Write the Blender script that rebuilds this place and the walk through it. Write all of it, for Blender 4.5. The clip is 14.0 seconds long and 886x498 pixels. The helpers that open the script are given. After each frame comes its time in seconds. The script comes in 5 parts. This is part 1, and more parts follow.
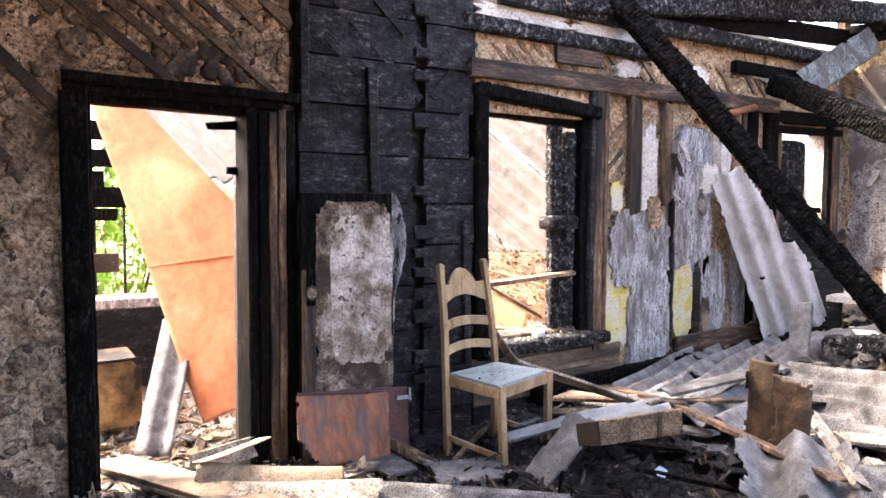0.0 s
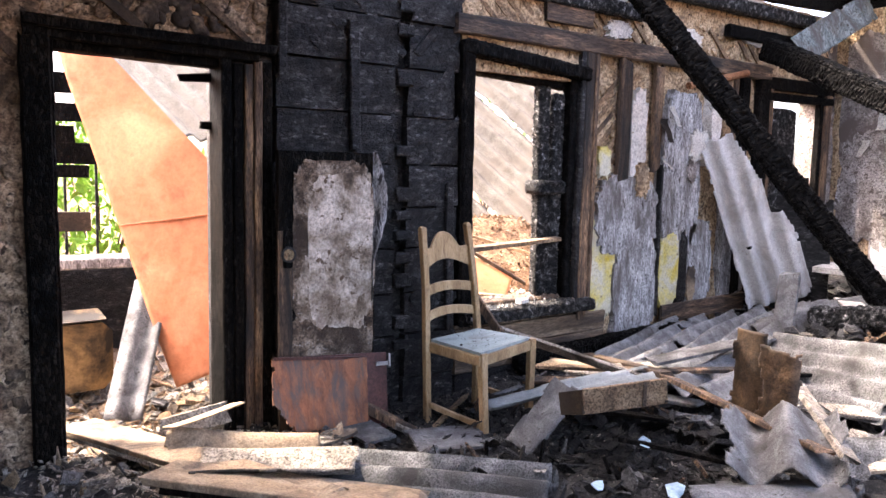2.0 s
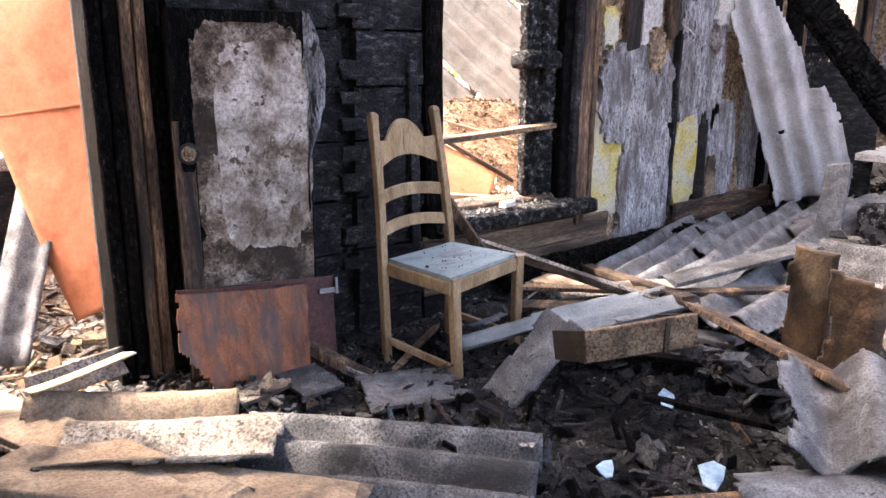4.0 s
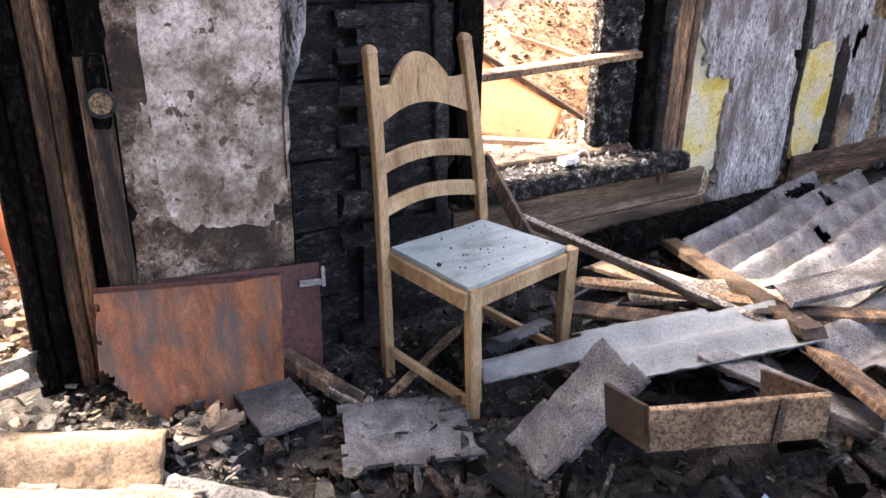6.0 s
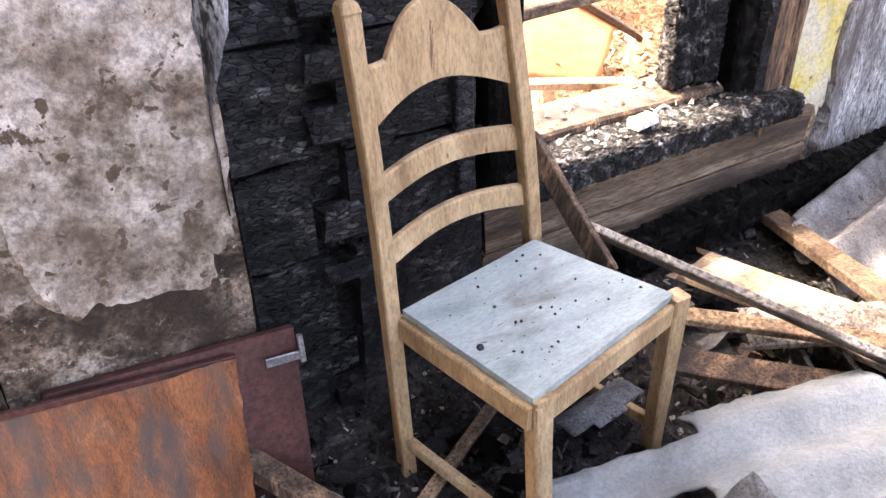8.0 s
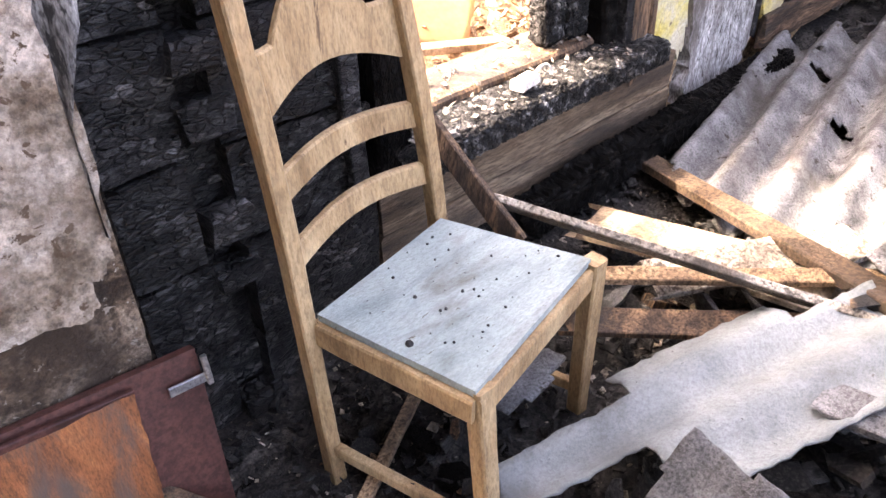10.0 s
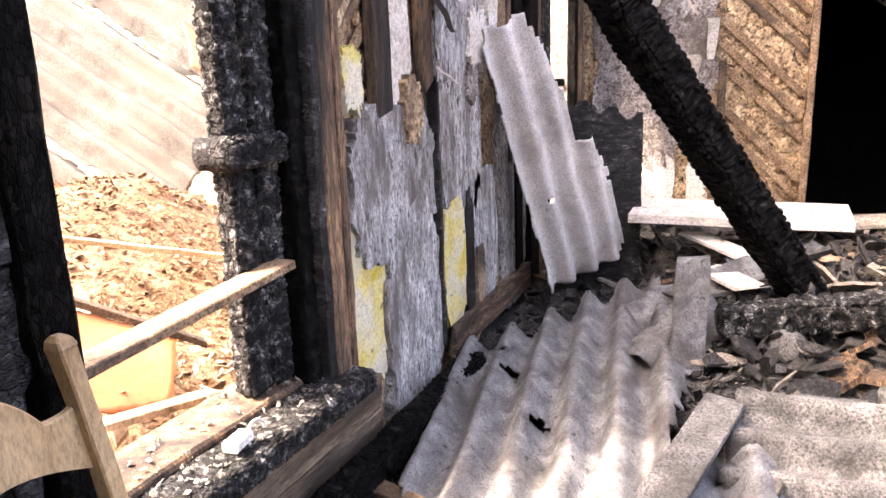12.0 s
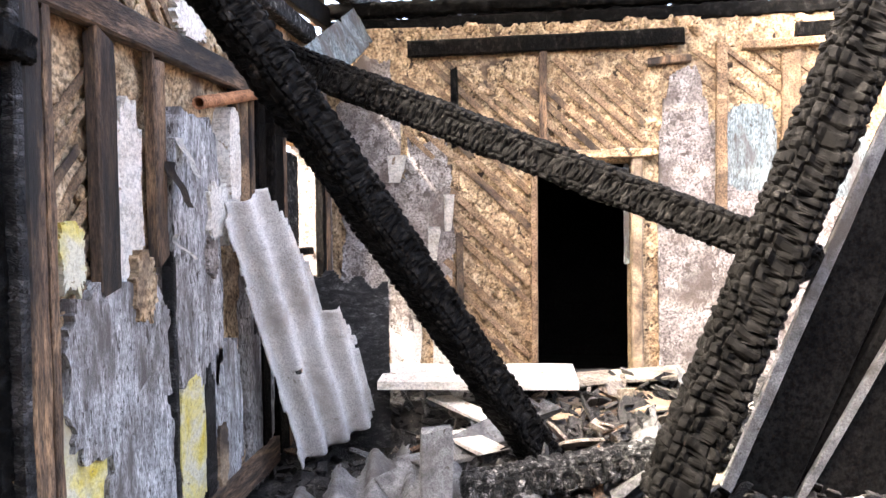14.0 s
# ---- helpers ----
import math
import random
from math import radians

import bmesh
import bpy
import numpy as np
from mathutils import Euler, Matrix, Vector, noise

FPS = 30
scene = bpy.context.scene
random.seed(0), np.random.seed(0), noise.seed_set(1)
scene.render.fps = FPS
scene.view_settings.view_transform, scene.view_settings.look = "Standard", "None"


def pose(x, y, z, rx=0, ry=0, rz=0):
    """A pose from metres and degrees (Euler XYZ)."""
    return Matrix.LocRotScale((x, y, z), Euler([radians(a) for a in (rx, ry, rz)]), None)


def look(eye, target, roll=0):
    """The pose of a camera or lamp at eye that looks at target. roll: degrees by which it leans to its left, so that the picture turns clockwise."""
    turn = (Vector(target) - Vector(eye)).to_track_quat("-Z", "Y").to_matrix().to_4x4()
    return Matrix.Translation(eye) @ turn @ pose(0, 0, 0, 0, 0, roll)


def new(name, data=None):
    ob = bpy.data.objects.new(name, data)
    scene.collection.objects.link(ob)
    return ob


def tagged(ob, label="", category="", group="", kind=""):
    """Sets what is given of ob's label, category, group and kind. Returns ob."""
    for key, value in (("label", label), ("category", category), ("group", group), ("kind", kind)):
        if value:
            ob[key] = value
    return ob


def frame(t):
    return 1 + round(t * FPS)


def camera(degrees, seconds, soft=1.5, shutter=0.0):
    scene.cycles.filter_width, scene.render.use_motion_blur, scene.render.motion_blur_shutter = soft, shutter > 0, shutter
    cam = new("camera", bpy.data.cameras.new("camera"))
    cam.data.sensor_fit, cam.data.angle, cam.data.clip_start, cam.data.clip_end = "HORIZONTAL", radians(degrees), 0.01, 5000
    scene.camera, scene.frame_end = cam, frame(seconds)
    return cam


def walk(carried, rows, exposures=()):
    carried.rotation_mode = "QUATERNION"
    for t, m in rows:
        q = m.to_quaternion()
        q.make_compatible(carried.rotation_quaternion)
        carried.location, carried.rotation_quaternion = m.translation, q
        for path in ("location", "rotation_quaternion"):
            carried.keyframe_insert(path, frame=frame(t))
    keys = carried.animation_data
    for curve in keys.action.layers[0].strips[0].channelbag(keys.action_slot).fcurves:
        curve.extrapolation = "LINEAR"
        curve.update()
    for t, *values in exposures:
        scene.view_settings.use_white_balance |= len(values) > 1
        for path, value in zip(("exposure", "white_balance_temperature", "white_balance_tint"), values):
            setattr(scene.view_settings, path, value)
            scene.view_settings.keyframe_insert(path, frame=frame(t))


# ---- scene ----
cam = camera(60.7, 14.0)
PATH = [
    (0, (0.139, -0.226, 1.614), (1.271, 1.419, 1.491), 0.3),
    (0.5, (0.132, -0.23, 1.611), (1.268, 1.41, 1.476), 0.7),
    (1, (0.127, -0.22, 1.608), (1.271, 1.414, 1.457), 1.0),
    (1.5, (0.128, -0.186, 1.599), (1.282, 1.438, 1.423), 1.4),
    (2, (0.224, -0.121, 1.579), (1.387, 1.493, 1.371), 1.3),
    (2.5, (0.365, -0.01, 1.571), (1.544, 1.584, 1.311), 0.9),
    (3, (0.495, 0.213, 1.534), (1.676, 1.794, 1.206), 0.4),
    (3.5, (0.647, 0.417, 1.53), (1.822, 1.983, 1.124), 0.2),
    (3.7, (0.753, 0.481, 1.497), (1.921, 2.043, 1.053), 0.2),
    (5.8, (1.573, 1.201, 1.572), (2.525, 2.793, 0.825), 1.4),
    (6, (1.626, 1.251, 1.562), (2.549, 2.852, 0.797), 1.2),
    (6.5, (1.861, 1.383, 1.529), (2.632, 3.039, 0.716), 1.6),
    (7, (1.988, 1.571, 1.515), (2.711, 3.213, 0.631), 1.2),
    (7.5, (2.033, 1.97, 1.499), (2.815, 3.527, 0.517), -0.9),
    (8, (2.044, 2.129, 1.565), (2.893, 3.604, 0.514), -1.6),
    (8.2, (2.055, 2.123, 1.558), (2.931, 3.568, 0.488), -2.3),
    (10.3, (2.013, 2.295, 1.559), (3.149, 3.486, 0.423), -1.3),
    (10.5, (2.007, 2.297, 1.555), (3.162, 3.487, 0.437), -1.3),
    (11, (2.024, 2.308, 1.593), (3.294, 3.493, 0.6), -1.5),
    (11.5, (2.069, 2.313, 1.657), (3.592, 3.386, 0.93), -1.5),
    (12, (2.095, 2.291, 1.695), (3.861, 3.103, 1.224), -2.0),
    (12.5, (2.116, 2.255, 1.732), (4.022, 2.796, 1.46), -2.1),
    (13, (2.119, 2.22, 1.76), (4.08, 2.582, 1.615), -1.8),
    (13.5, (2.129, 2.208, 1.774), (4.109, 2.475, 1.679), -1.3),
    (14, (2.13, 2.228, 1.766), (4.116, 2.451, 1.685), -0.8),
]
walk(cam, [(t, look(eye, target, roll)) for t, eye, target, roll in PATH], [(0, 4.15, 7000, 17), (3.5, 3.8, 6800, 17), (6.0, 4.15, 7250, 17), (8.0, 4.6, 7500, 18), (11.0, 4.7, 7750, 21), (12.5, 4.2, 7300, 17), (14, 4.4, 6950, 11)])

# ---- world, sun ----
SUN_FROM = Vector((-0.52, 0.74, 1.05)).normalized()
world = bpy.data.worlds.new("world")
scene.world = world
world.use_nodes = True
wn = world.node_tree.nodes
sky = wn.new("ShaderNodeTexSky")
sky.sky_type = "NISHITA"
sky.sun_disc = False
sky.air_density, sky.dust_density, sky.ozone_density = 0.6, 6.0, 0.4
sky.sun_elevation = math.asin(SUN_FROM.z)
sky.sun_rotation = math.atan2(SUN_FROM.x, SUN_FROM.y)
world.node_tree.links.new(sky.outputs[0], wn["Background"].inputs[0])
wn["Background"].inputs[1].default_value = 0.15
sun = new("sun", bpy.data.lights.new("sun", "SUN"))
sun.data.energy, sun.data.angle, sun.data.color = 0.95, radians(0.6), (1.0, 0.95, 0.87)
sun.matrix_basis = look(SUN_FROM * 30, (0, 0, 0))


# ---- materials ----
def material(name, stops, scale=6.0, detail=8.0, rough=0.8, bump=0.3, bump_scale=40.0, stretch=(1, 1, 1),
             cells=0.0, cell_bump=0.6, metal=0.0, spots=None, spot_scale=18.0, spot_at=0.6, distort=0.6, spec=0.3, soot=None, soot_scale=1.1, soot_at=0.52, grain_mix=0.85):
    """Noise colours over two scales; cells: a crackled relief of that many cells a metre; spots, soot: a second and third colour in patches."""
    m = bpy.data.materials.new(name)
    m.use_nodes = True
    nt = m.node_tree
    nd, lk = nt.nodes, nt.links
    bs = nd["Principled BSDF"]
    bs.inputs["Roughness"].default_value = rough
    bs.inputs["Metallic"].default_value = metal
    bs.inputs["Specular IOR Level"].default_value = spec
    tc, info = nd.new("ShaderNodeTexCoord"), nd.new("ShaderNodeObjectInfo")
    mp = nd.new("ShaderNodeMapping")
    mp.inputs["Scale"].default_value = stretch
    shift = nd.new("ShaderNodeVectorMath")
    shift.operation = "SCALE"
    shift.inputs[0].default_value = (7.3, 3.1, 5.7)
    lk.new(info.outputs["Random"], shift.inputs["Scale"])
    lk.new(shift.outputs[0], mp.inputs["Location"])
    lk.new(tc.outputs["Object"], mp.inputs["Vector"])

    def noise_tex(sc, det=6.0, dist=0.0):
        n = nd.new("ShaderNodeTexNoise")
        n.inputs["Scale"].default_value, n.inputs["Detail"].default_value, n.inputs["Distortion"].default_value = sc, det, dist
        n.inputs["Roughness"].default_value = 0.62
        lk.new(mp.outputs[0], n.inputs["Vector"])
        return n

    def ramp(fac, pts):
        r = nd.new("ShaderNodeValToRGB")
        while len(r.color_ramp.elements) < len(pts):
            r.color_ramp.elements.new(0.5)
        for e, (p, c) in zip(r.color_ramp.elements, pts):
            e.position, e.color = p, (*c, 1)
        lk.new(fac, r.inputs[0])
        return r

    def mix(fac, a, b, mode="MIX"):
        x = nd.new("ShaderNodeMix")
        x.data_type, x.blend_type = "RGBA", mode
        if isinstance(fac, float):
            x.inputs[0].default_value = fac
        else:
            lk.new(fac, x.inputs[0])
        for sock, v in ((x.inputs[6], a), (x.inputs[7], b)):
            if isinstance(v, tuple):
                sock.default_value = (*v, 1)
            else:
                lk.new(v, sock)
        return x.outputs[2]

    big = noise_tex(scale, detail, distort)
    col = ramp(big.outputs["Fac"], stops).outputs[0]
    fine = noise_tex(bump_scale, 8.0)
    grain = ramp(fine.outputs["Fac"], [(0.39, (0.27, 0.26, 0.25)), (0.49, (0.88, 0.88, 0.88)), (0.61, (1.3, 1.29, 1.28))])
    col = mix(grain_mix, col, grain.outputs[0], "MULTIPLY")
    speck = noise_tex(bump_scale * 2.3, 3.0)
    dust = ramp(speck.outputs["Fac"], [(0.36, (0.5, 0.49, 0.48)), (0.48, (0.97, 0.97, 0.97)), (0.64, (1.4, 1.39, 1.38))])
    col = mix(grain_mix * 0.8, col, dust.outputs[0], "MULTIPLY")
    if spots:
        sp = noise_tex(spot_scale, 6.0, 0.4)
        k = ramp(sp.outputs["Fac"], [(spot_at, (0, 0, 0)), (spot_at + 0.03, (1, 1, 1))])
        col = mix(k.outputs[0], col, spots)
    if soot:
        so = noise_tex(soot_scale, 7.0, 0.5)
        k = ramp(so.outputs["Fac"], [(soot_at - 0.07, (0, 0, 0)), (soot_at + 0.1, (1, 1, 1))])
        col = mix(k.outputs[0], col, soot)
    height = fine.outputs["Fac"]
    b1 = nd.new("ShaderNodeBump")
    b1.inputs["Strength"].default_value, b1.inputs["Distance"].default_value = bump, 0.01
    lk.new(height, b1.inputs["Height"])
    normal = b1.outputs[0]
    if cells:
        v = nd.new("ShaderNodeTexVoronoi")
        v.feature = "DISTANCE_TO_EDGE"
        v.inputs["Scale"].default_value = cells
        wob = noise_tex(cells * 0.55, 3.0)
        add = nd.new("ShaderNodeVectorMath")
        add.operation = "MULTIPLY_ADD"
        add.inputs[1].default_value = (1.1 / cells,) * 3
        lk.new(wob.outputs["Color"], add.inputs[0])
        lk.new(mp.outputs[0], add.inputs[2])
        lk.new(add.outputs[0], v.inputs["Vector"])
        edge = ramp(v.outputs["Distance"], [(0.0, (0, 0, 0)), (0.12, (1, 1, 1))])
        b2 = nd.new("ShaderNodeBump")
        b2.inputs["Strength"].default_value, b2.inputs["Distance"].default_value = cell_bump, 0.012
        lk.new(edge.outputs[0], b2.inputs["Height"])
        lk.new(normal, b2.inputs["Normal"])
        normal = b2.outputs[0]
        crack = ramp(v.outputs["Distance"], [(0.0, (0.25, 0.25, 0.25)), (0.1, (1, 1, 1))])
        col = mix(1.0, col, crack.outputs[0], "MULTIPLY")
        cell = nd.new("ShaderNodeTexVoronoi")
        cell.inputs["Scale"].default_value = cells
        lk.new(add.outputs[0], cell.inputs["Vector"])
        block = ramp(cell.outputs["Color"], [(0.15, (0.45, 0.45, 0.45)), (0.6, (1.0, 1.0, 1.0)), (0.9, (2.4, 2.4, 2.4))])
        col = mix(1.0, col, block.outputs[0], "MULTIPLY")
    lk.new(normal, bs.inputs["Normal"])
    lk.new(col, bs.inputs["Base Color"])
    return m


# chars: the palest stops are ash plus highlights painted into the colour
CHAR = material("char", [(0.32, (0.006, 0.006, 0.0062)), (0.48, (0.022, 0.0215, 0.0215)), (0.6, (0.062, 0.06, 0.06)), (0.74, (0.14, 0.137, 0.136))], scale=11, rough=0.5, cells=58, cell_bump=0.8, bump=0.9, bump_scale=170, stretch=(0.55, 0.55, 1.3), spec=0.25, soot=(0.009, 0.009, 0.009), soot_scale=2.2, soot_at=0.57)
CHAR_FINE = material("char_fine", [(0.34, (0.0025, 0.0025, 0.0025)), (0.55, (0.007, 0.0067, 0.0064)), (0.68, (0.024, 0.022, 0.02)), (0.8, (0.09, 0.082, 0.075))], scale=13, rough=0.68, cells=70, bump=0.9, bump_scale=180, stretch=(1.15, 1.15, 0.5), spec=0.04, soot=(0.011, 0.0088, 0.007), soot_scale=2.5, soot_at=0.54)
CHAR_BEAM = material("char_beam", [(0.34, (0.0016, 0.0015, 0.0014)), (0.52, (0.0045, 0.0043, 0.004)), (0.65, (0.014, 0.0134, 0.0127)), (0.77, (0.068, 0.065, 0.062))], scale=22, rough=0.55, bump=0.5, bump_scale=230, spec=0.03)
SOOT_WOOD = material("soot_wood", [(0.3, (0.034, 0.022, 0.015)), (0.5, (0.128, 0.081, 0.051)), (0.7, (0.365, 0.223, 0.121))], scale=7, rough=0.75, bump=0.7, bump_scale=60, stretch=(2.4, 2.4, 0.4), soot=(0.012, 0.011, 0.01), soot_at=0.53, soot_scale=2.2)
SOOT_LATH = material("soot_lath", [(0.3, (0.035, 0.024, 0.016)), (0.5, (0.09, 0.06, 0.038)), (0.72, (0.2, 0.14, 0.09))], scale=4, rough=0.85, bump=0.5, bump_scale=90, soot=(0.022, 0.017, 0.014))
PALE_WOOD = material("pale_wood", [(0.3, (0.14, 0.095, 0.058)), (0.5, (0.31, 0.225, 0.145)), (0.72, (0.44, 0.345, 0.24))], scale=7, rough=0.8, bump=0.5, bump_scale=90, soot=(0.05, 0.037, 0.028), soot_at=0.57, soot_scale=3, grain_mix=0.45)
LATH = material("lath", [(0.3, (0.1, 0.064, 0.038)), (0.5, (0.23, 0.15, 0.087)), (0.72, (0.37, 0.265, 0.165))], scale=7, rough=0.85, bump=0.5, bump_scale=90, soot=(0.04, 0.029, 0.022), soot_at=0.58, soot_scale=2.4)
# clay: the dark spots paint in shaded gaps between laths
CLAY = material("clay", [(0.3, (0.14, 0.088, 0.05)), (0.43, (0.33, 0.225, 0.13)), (0.56, (0.48, 0.35, 0.215)), (0.72, (0.56, 0.43, 0.285))], scale=14, detail=12.0, rough=0.95, bump=1.0, bump_scale=50, spots=(0.035, 0.023, 0.015), spot_scale=11, spot_at=0.62, soot=(0.1, 0.07, 0.05), soot_at=0.62, soot_scale=2.2)
CLAY_DARK = material("clay_dark", [(0.3, (0.1, 0.066, 0.042)), (0.45, (0.26, 0.18, 0.115)), (0.6, (0.45, 0.335, 0.23)), (0.74, (0.6, 0.47, 0.35))], scale=13, detail=12.0, rough=0.95, bump=1.0, bump_scale=50, spots=(0.045, 0.032, 0.024), spot_scale=13, spot_at=0.6, soot=(0.035, 0.027, 0.022), soot_at=0.54, soot_scale=1.5)
GREY_BOARD = material("grey_board", [(0.26, (0.108, 0.102, 0.098)), (0.42, (0.288, 0.283, 0.278)), (0.56, (0.480, 0.475, 0.470)), (0.72, (0.720, 0.714, 0.708))], scale=15, detail=12.0, rough=0.85, bump=1.0, bump_scale=85, stretch=(2.0, 2.0, 0.55), spots=(0.055, 0.046, 0.04), spot_scale=34, spot_at=0.585, soot=(0.12, 0.103, 0.092), soot_at=0.55, soot_scale=2.6)
PLASTER = material("plaster", [(0.3, (0.12, 0.1, 0.088)), (0.45, (0.23, 0.2, 0.182)), (0.58, (0.33, 0.3, 0.278)), (0.72, (0.47, 0.435, 0.41))], scale=8, detail=13.0, rough=0.9, bump=0.8, bump_scale=70, spots=(0.085, 0.068, 0.058), spot_scale=20, spot_at=0.575, soot=(0.1, 0.08, 0.068), soot_at=0.55, soot_scale=2.8)
WHITE_PLASTER = material("white_plaster", [(0.3, (0.460, 0.414, 0.345)), (0.5, (0.598, 0.558, 0.494)), (0.7, (0.690, 0.661, 0.609))], scale=6, rough=0.9, bump=0.5, bump_scale=60, spots=(0.24, 0.18, 0.12), spot_scale=12, spot_at=0.63, grain_mix=0.45)
YELLOW_PLASTER = material("yellow_plaster", [(0.4, (0.55, 0.52, 0.4)), (0.52, (0.58, 0.5, 0.2)), (0.66, (0.55, 0.41, 0.05))], scale=5, detail=10.0, rough=0.85, bump=0.7, bump_scale=70, spots=(0.2, 0.16, 0.1), spot_scale=22, spot_at=0.64, soot=(0.34, 0.3, 0.22), soot_at=0.57, soot_scale=4, grain_mix=0.3)
BLUE_PLASTER = material("blue_plaster", [(0.3, (0.08, 0.095, 0.1)), (0.5, (0.2, 0.245, 0.25)), (0.7, (0.34, 0.385, 0.375))], scale=9, detail=12.0, rough=0.85, bump=0.6, bump_scale=60, stretch=(1.5, 1.5, 0.5), spots=(0.06, 0.055, 0.05), spot_scale=24, spot_at=0.6, soot=(0.1, 0.092, 0.085), soot_at=0.53, soot_scale=4)
SCORCHED = material("scorched_paint", [(0.36, (0.025, 0.016, 0.011)), (0.45, (0.085, 0.058, 0.038)), (0.53, (0.19, 0.14, 0.1)), (0.64, (0.34, 0.28, 0.22))], scale=8, detail=13.0, rough=0.85, bump=1.0, bump_scale=70, spots=(0.36, 0.32, 0.27), spot_scale=44, spot_at=0.61, soot=(0.033, 0.022, 0.015), soot_scale=2.4, soot_at=0.54)
PEELED = material("peeled_paint", [(0.35, (0.05, 0.036, 0.025)), (0.42, (0.16, 0.12, 0.085)), (0.48, (0.32, 0.26, 0.205)), (0.55, (0.48, 0.41, 0.345)), (0.64, (0.64, 0.565, 0.49))], scale=4.6, detail=14.0, rough=0.85, bump=1.0, bump_scale=60, spots=(0.1, 0.066, 0.042), spot_scale=24, spot_at=0.6, soot=(0.13, 0.09, 0.062), soot_scale=2.8, soot_at=0.6, distort=0.15, grain_mix=0.5)
FILM = material("melted_film", [(0.3, (0.12, 0.11, 0.1)), (0.48, (0.3, 0.285, 0.27)), (0.6, (0.62, 0.6, 0.58)), (0.74, (0.75, 0.74, 0.72))], scale=14, detail=12.0, rough=0.6, bump=0.9, bump_scale=90, stretch=(1.6, 1.6, 0.5), spots=(0.03, 0.027, 0.025), spot_scale=16, spot_at=0.56)
ASBESTOS = material("asbestos", [(0.3, (0.06, 0.061, 0.062)), (0.5, (0.145, 0.147, 0.15)), (0.72, (0.27, 0.272, 0.276))], scale=9, detail=12.0, rough=0.9, bump=0.8, bump_scale=140, spots=(0.05, 0.043, 0.036), spot_scale=26, spot_at=0.63, soot=(0.06, 0.054, 0.048), soot_at=0.57, soot_scale=2.6, grain_mix=0.55)
OFFCUT = material("painted_offcut", [(0.3, (0.12, 0.135, 0.135)), (0.5, (0.185, 0.205, 0.207)), (0.72, (0.25, 0.27, 0.272))], scale=6, rough=0.8, bump=0.6, bump_scale=120, spots=(0.06, 0.058, 0.052), spot_scale=60, spot_at=0.68, soot=(0.13, 0.135, 0.13), soot_at=0.6, soot_scale=4, grain_mix=0.2)
SHEET_PALE = material("sheet_pale", [(0.3, (0.363, 0.341, 0.314)), (0.5, (0.528, 0.506, 0.473)), (0.72, (0.660, 0.638, 0.611))], scale=4, rough=0.9, bump=0.5, bump_scale=130, spots=(0.22, 0.19, 0.16), spot_scale=30, spot_at=0.66, soot=(0.32, 0.29, 0.26), soot_at=0.58, soot_scale=2.6, grain_mix=0.45)
ROOF_OUT = material("roof_sheet", [(0.3, (0.06, 0.053, 0.045)), (0.5, (0.1, 0.092, 0.08)), (0.72, (0.145, 0.136, 0.122))], scale=5, rough=0.9, bump=0.5, bump_scale=90, soot=(0.11, 0.095, 0.08), soot_at=0.58, soot_scale=1.5, grain_mix=0.45)
CHAR_ASH = material("ashy_char", [(0.36, (0.005, 0.005, 0.005)), (0.5, (0.02, 0.02, 0.02)), (0.58, (0.11, 0.108, 0.105)), (0.72, (0.3, 0.295, 0.29))], scale=26, rough=0.75, bump=0.9, bump_scale=170, spec=0.2, cells=40, cell_bump=0.8, soot=(0.012, 0.012, 0.012), soot_at=0.6, soot_scale=3.5)
ASBESTOS_DARK = material("asbestos_dark", [(0.3, (0.05, 0.05, 0.05)), (0.5, (0.12, 0.12, 0.118)), (0.72, (0.24, 0.235, 0.23))], scale=6, rough=0.9, bump=0.6, bump_scale=120, soot=(0.035, 0.033, 0.03), soot_at=0.54, soot_scale=3)
ORANGE = material("orange_sheet", [(0.3, (0.33, 0.11, 0.05)), (0.5, (0.47, 0.165, 0.078)), (0.72, (0.58, 0.26, 0.14))], scale=2.2, rough=0.65, bump=0.15, bump_scale=25, soot=(0.2, 0.06, 0.028), soot_at=0.64, soot_scale=2.5, spec=0.25, grain_mix=0.15)
CHAIR_WOOD = material("chair_wood", [(0.3, (0.19, 0.115, 0.055)), (0.5, (0.37, 0.25, 0.132)), (0.72, (0.5, 0.365, 0.21))], scale=6, rough=0.55, bump=0.25, bump_scale=90, stretch=(1.6, 1.6, 0.5), spots=(0.13, 0.08, 0.045), spot_scale=14, spot_at=0.66, grain_mix=0.35)
SEAT = material("seat_board", [(0.3, (0.19, 0.23, 0.222)), (0.5, (0.275, 0.325, 0.312)), (0.72, (0.345, 0.388, 0.37))], scale=7, rough=0.6, bump=0.4, bump_scale=110, stretch=(0.7, 1.8, 1), spots=(0.1, 0.09, 0.072), spot_scale=55, spot_at=0.66, soot=(0.15, 0.15, 0.128), soot_at=0.6, soot_scale=5, grain_mix=0.22)
VENEER = material("veneer", [(0.3, (0.1, 0.034, 0.013)), (0.5, (0.24, 0.083, 0.028)), (0.72, (0.36, 0.15, 0.06))], scale=4, rough=0.42, bump=0.3, bump_scale=60, stretch=(5, 5, 0.35), soot=(0.085, 0.058, 0.046), soot_scale=2.4, soot_at=0.53, grain_mix=0.45)
MAROON = material("maroon_board", [(0.3, (0.03, 0.012, 0.01)), (0.5, (0.065, 0.025, 0.02)), (0.72, (0.11, 0.045, 0.034))], scale=4, rough=0.55, bump=0.2, bump_scale=60, grain_mix=0.45)
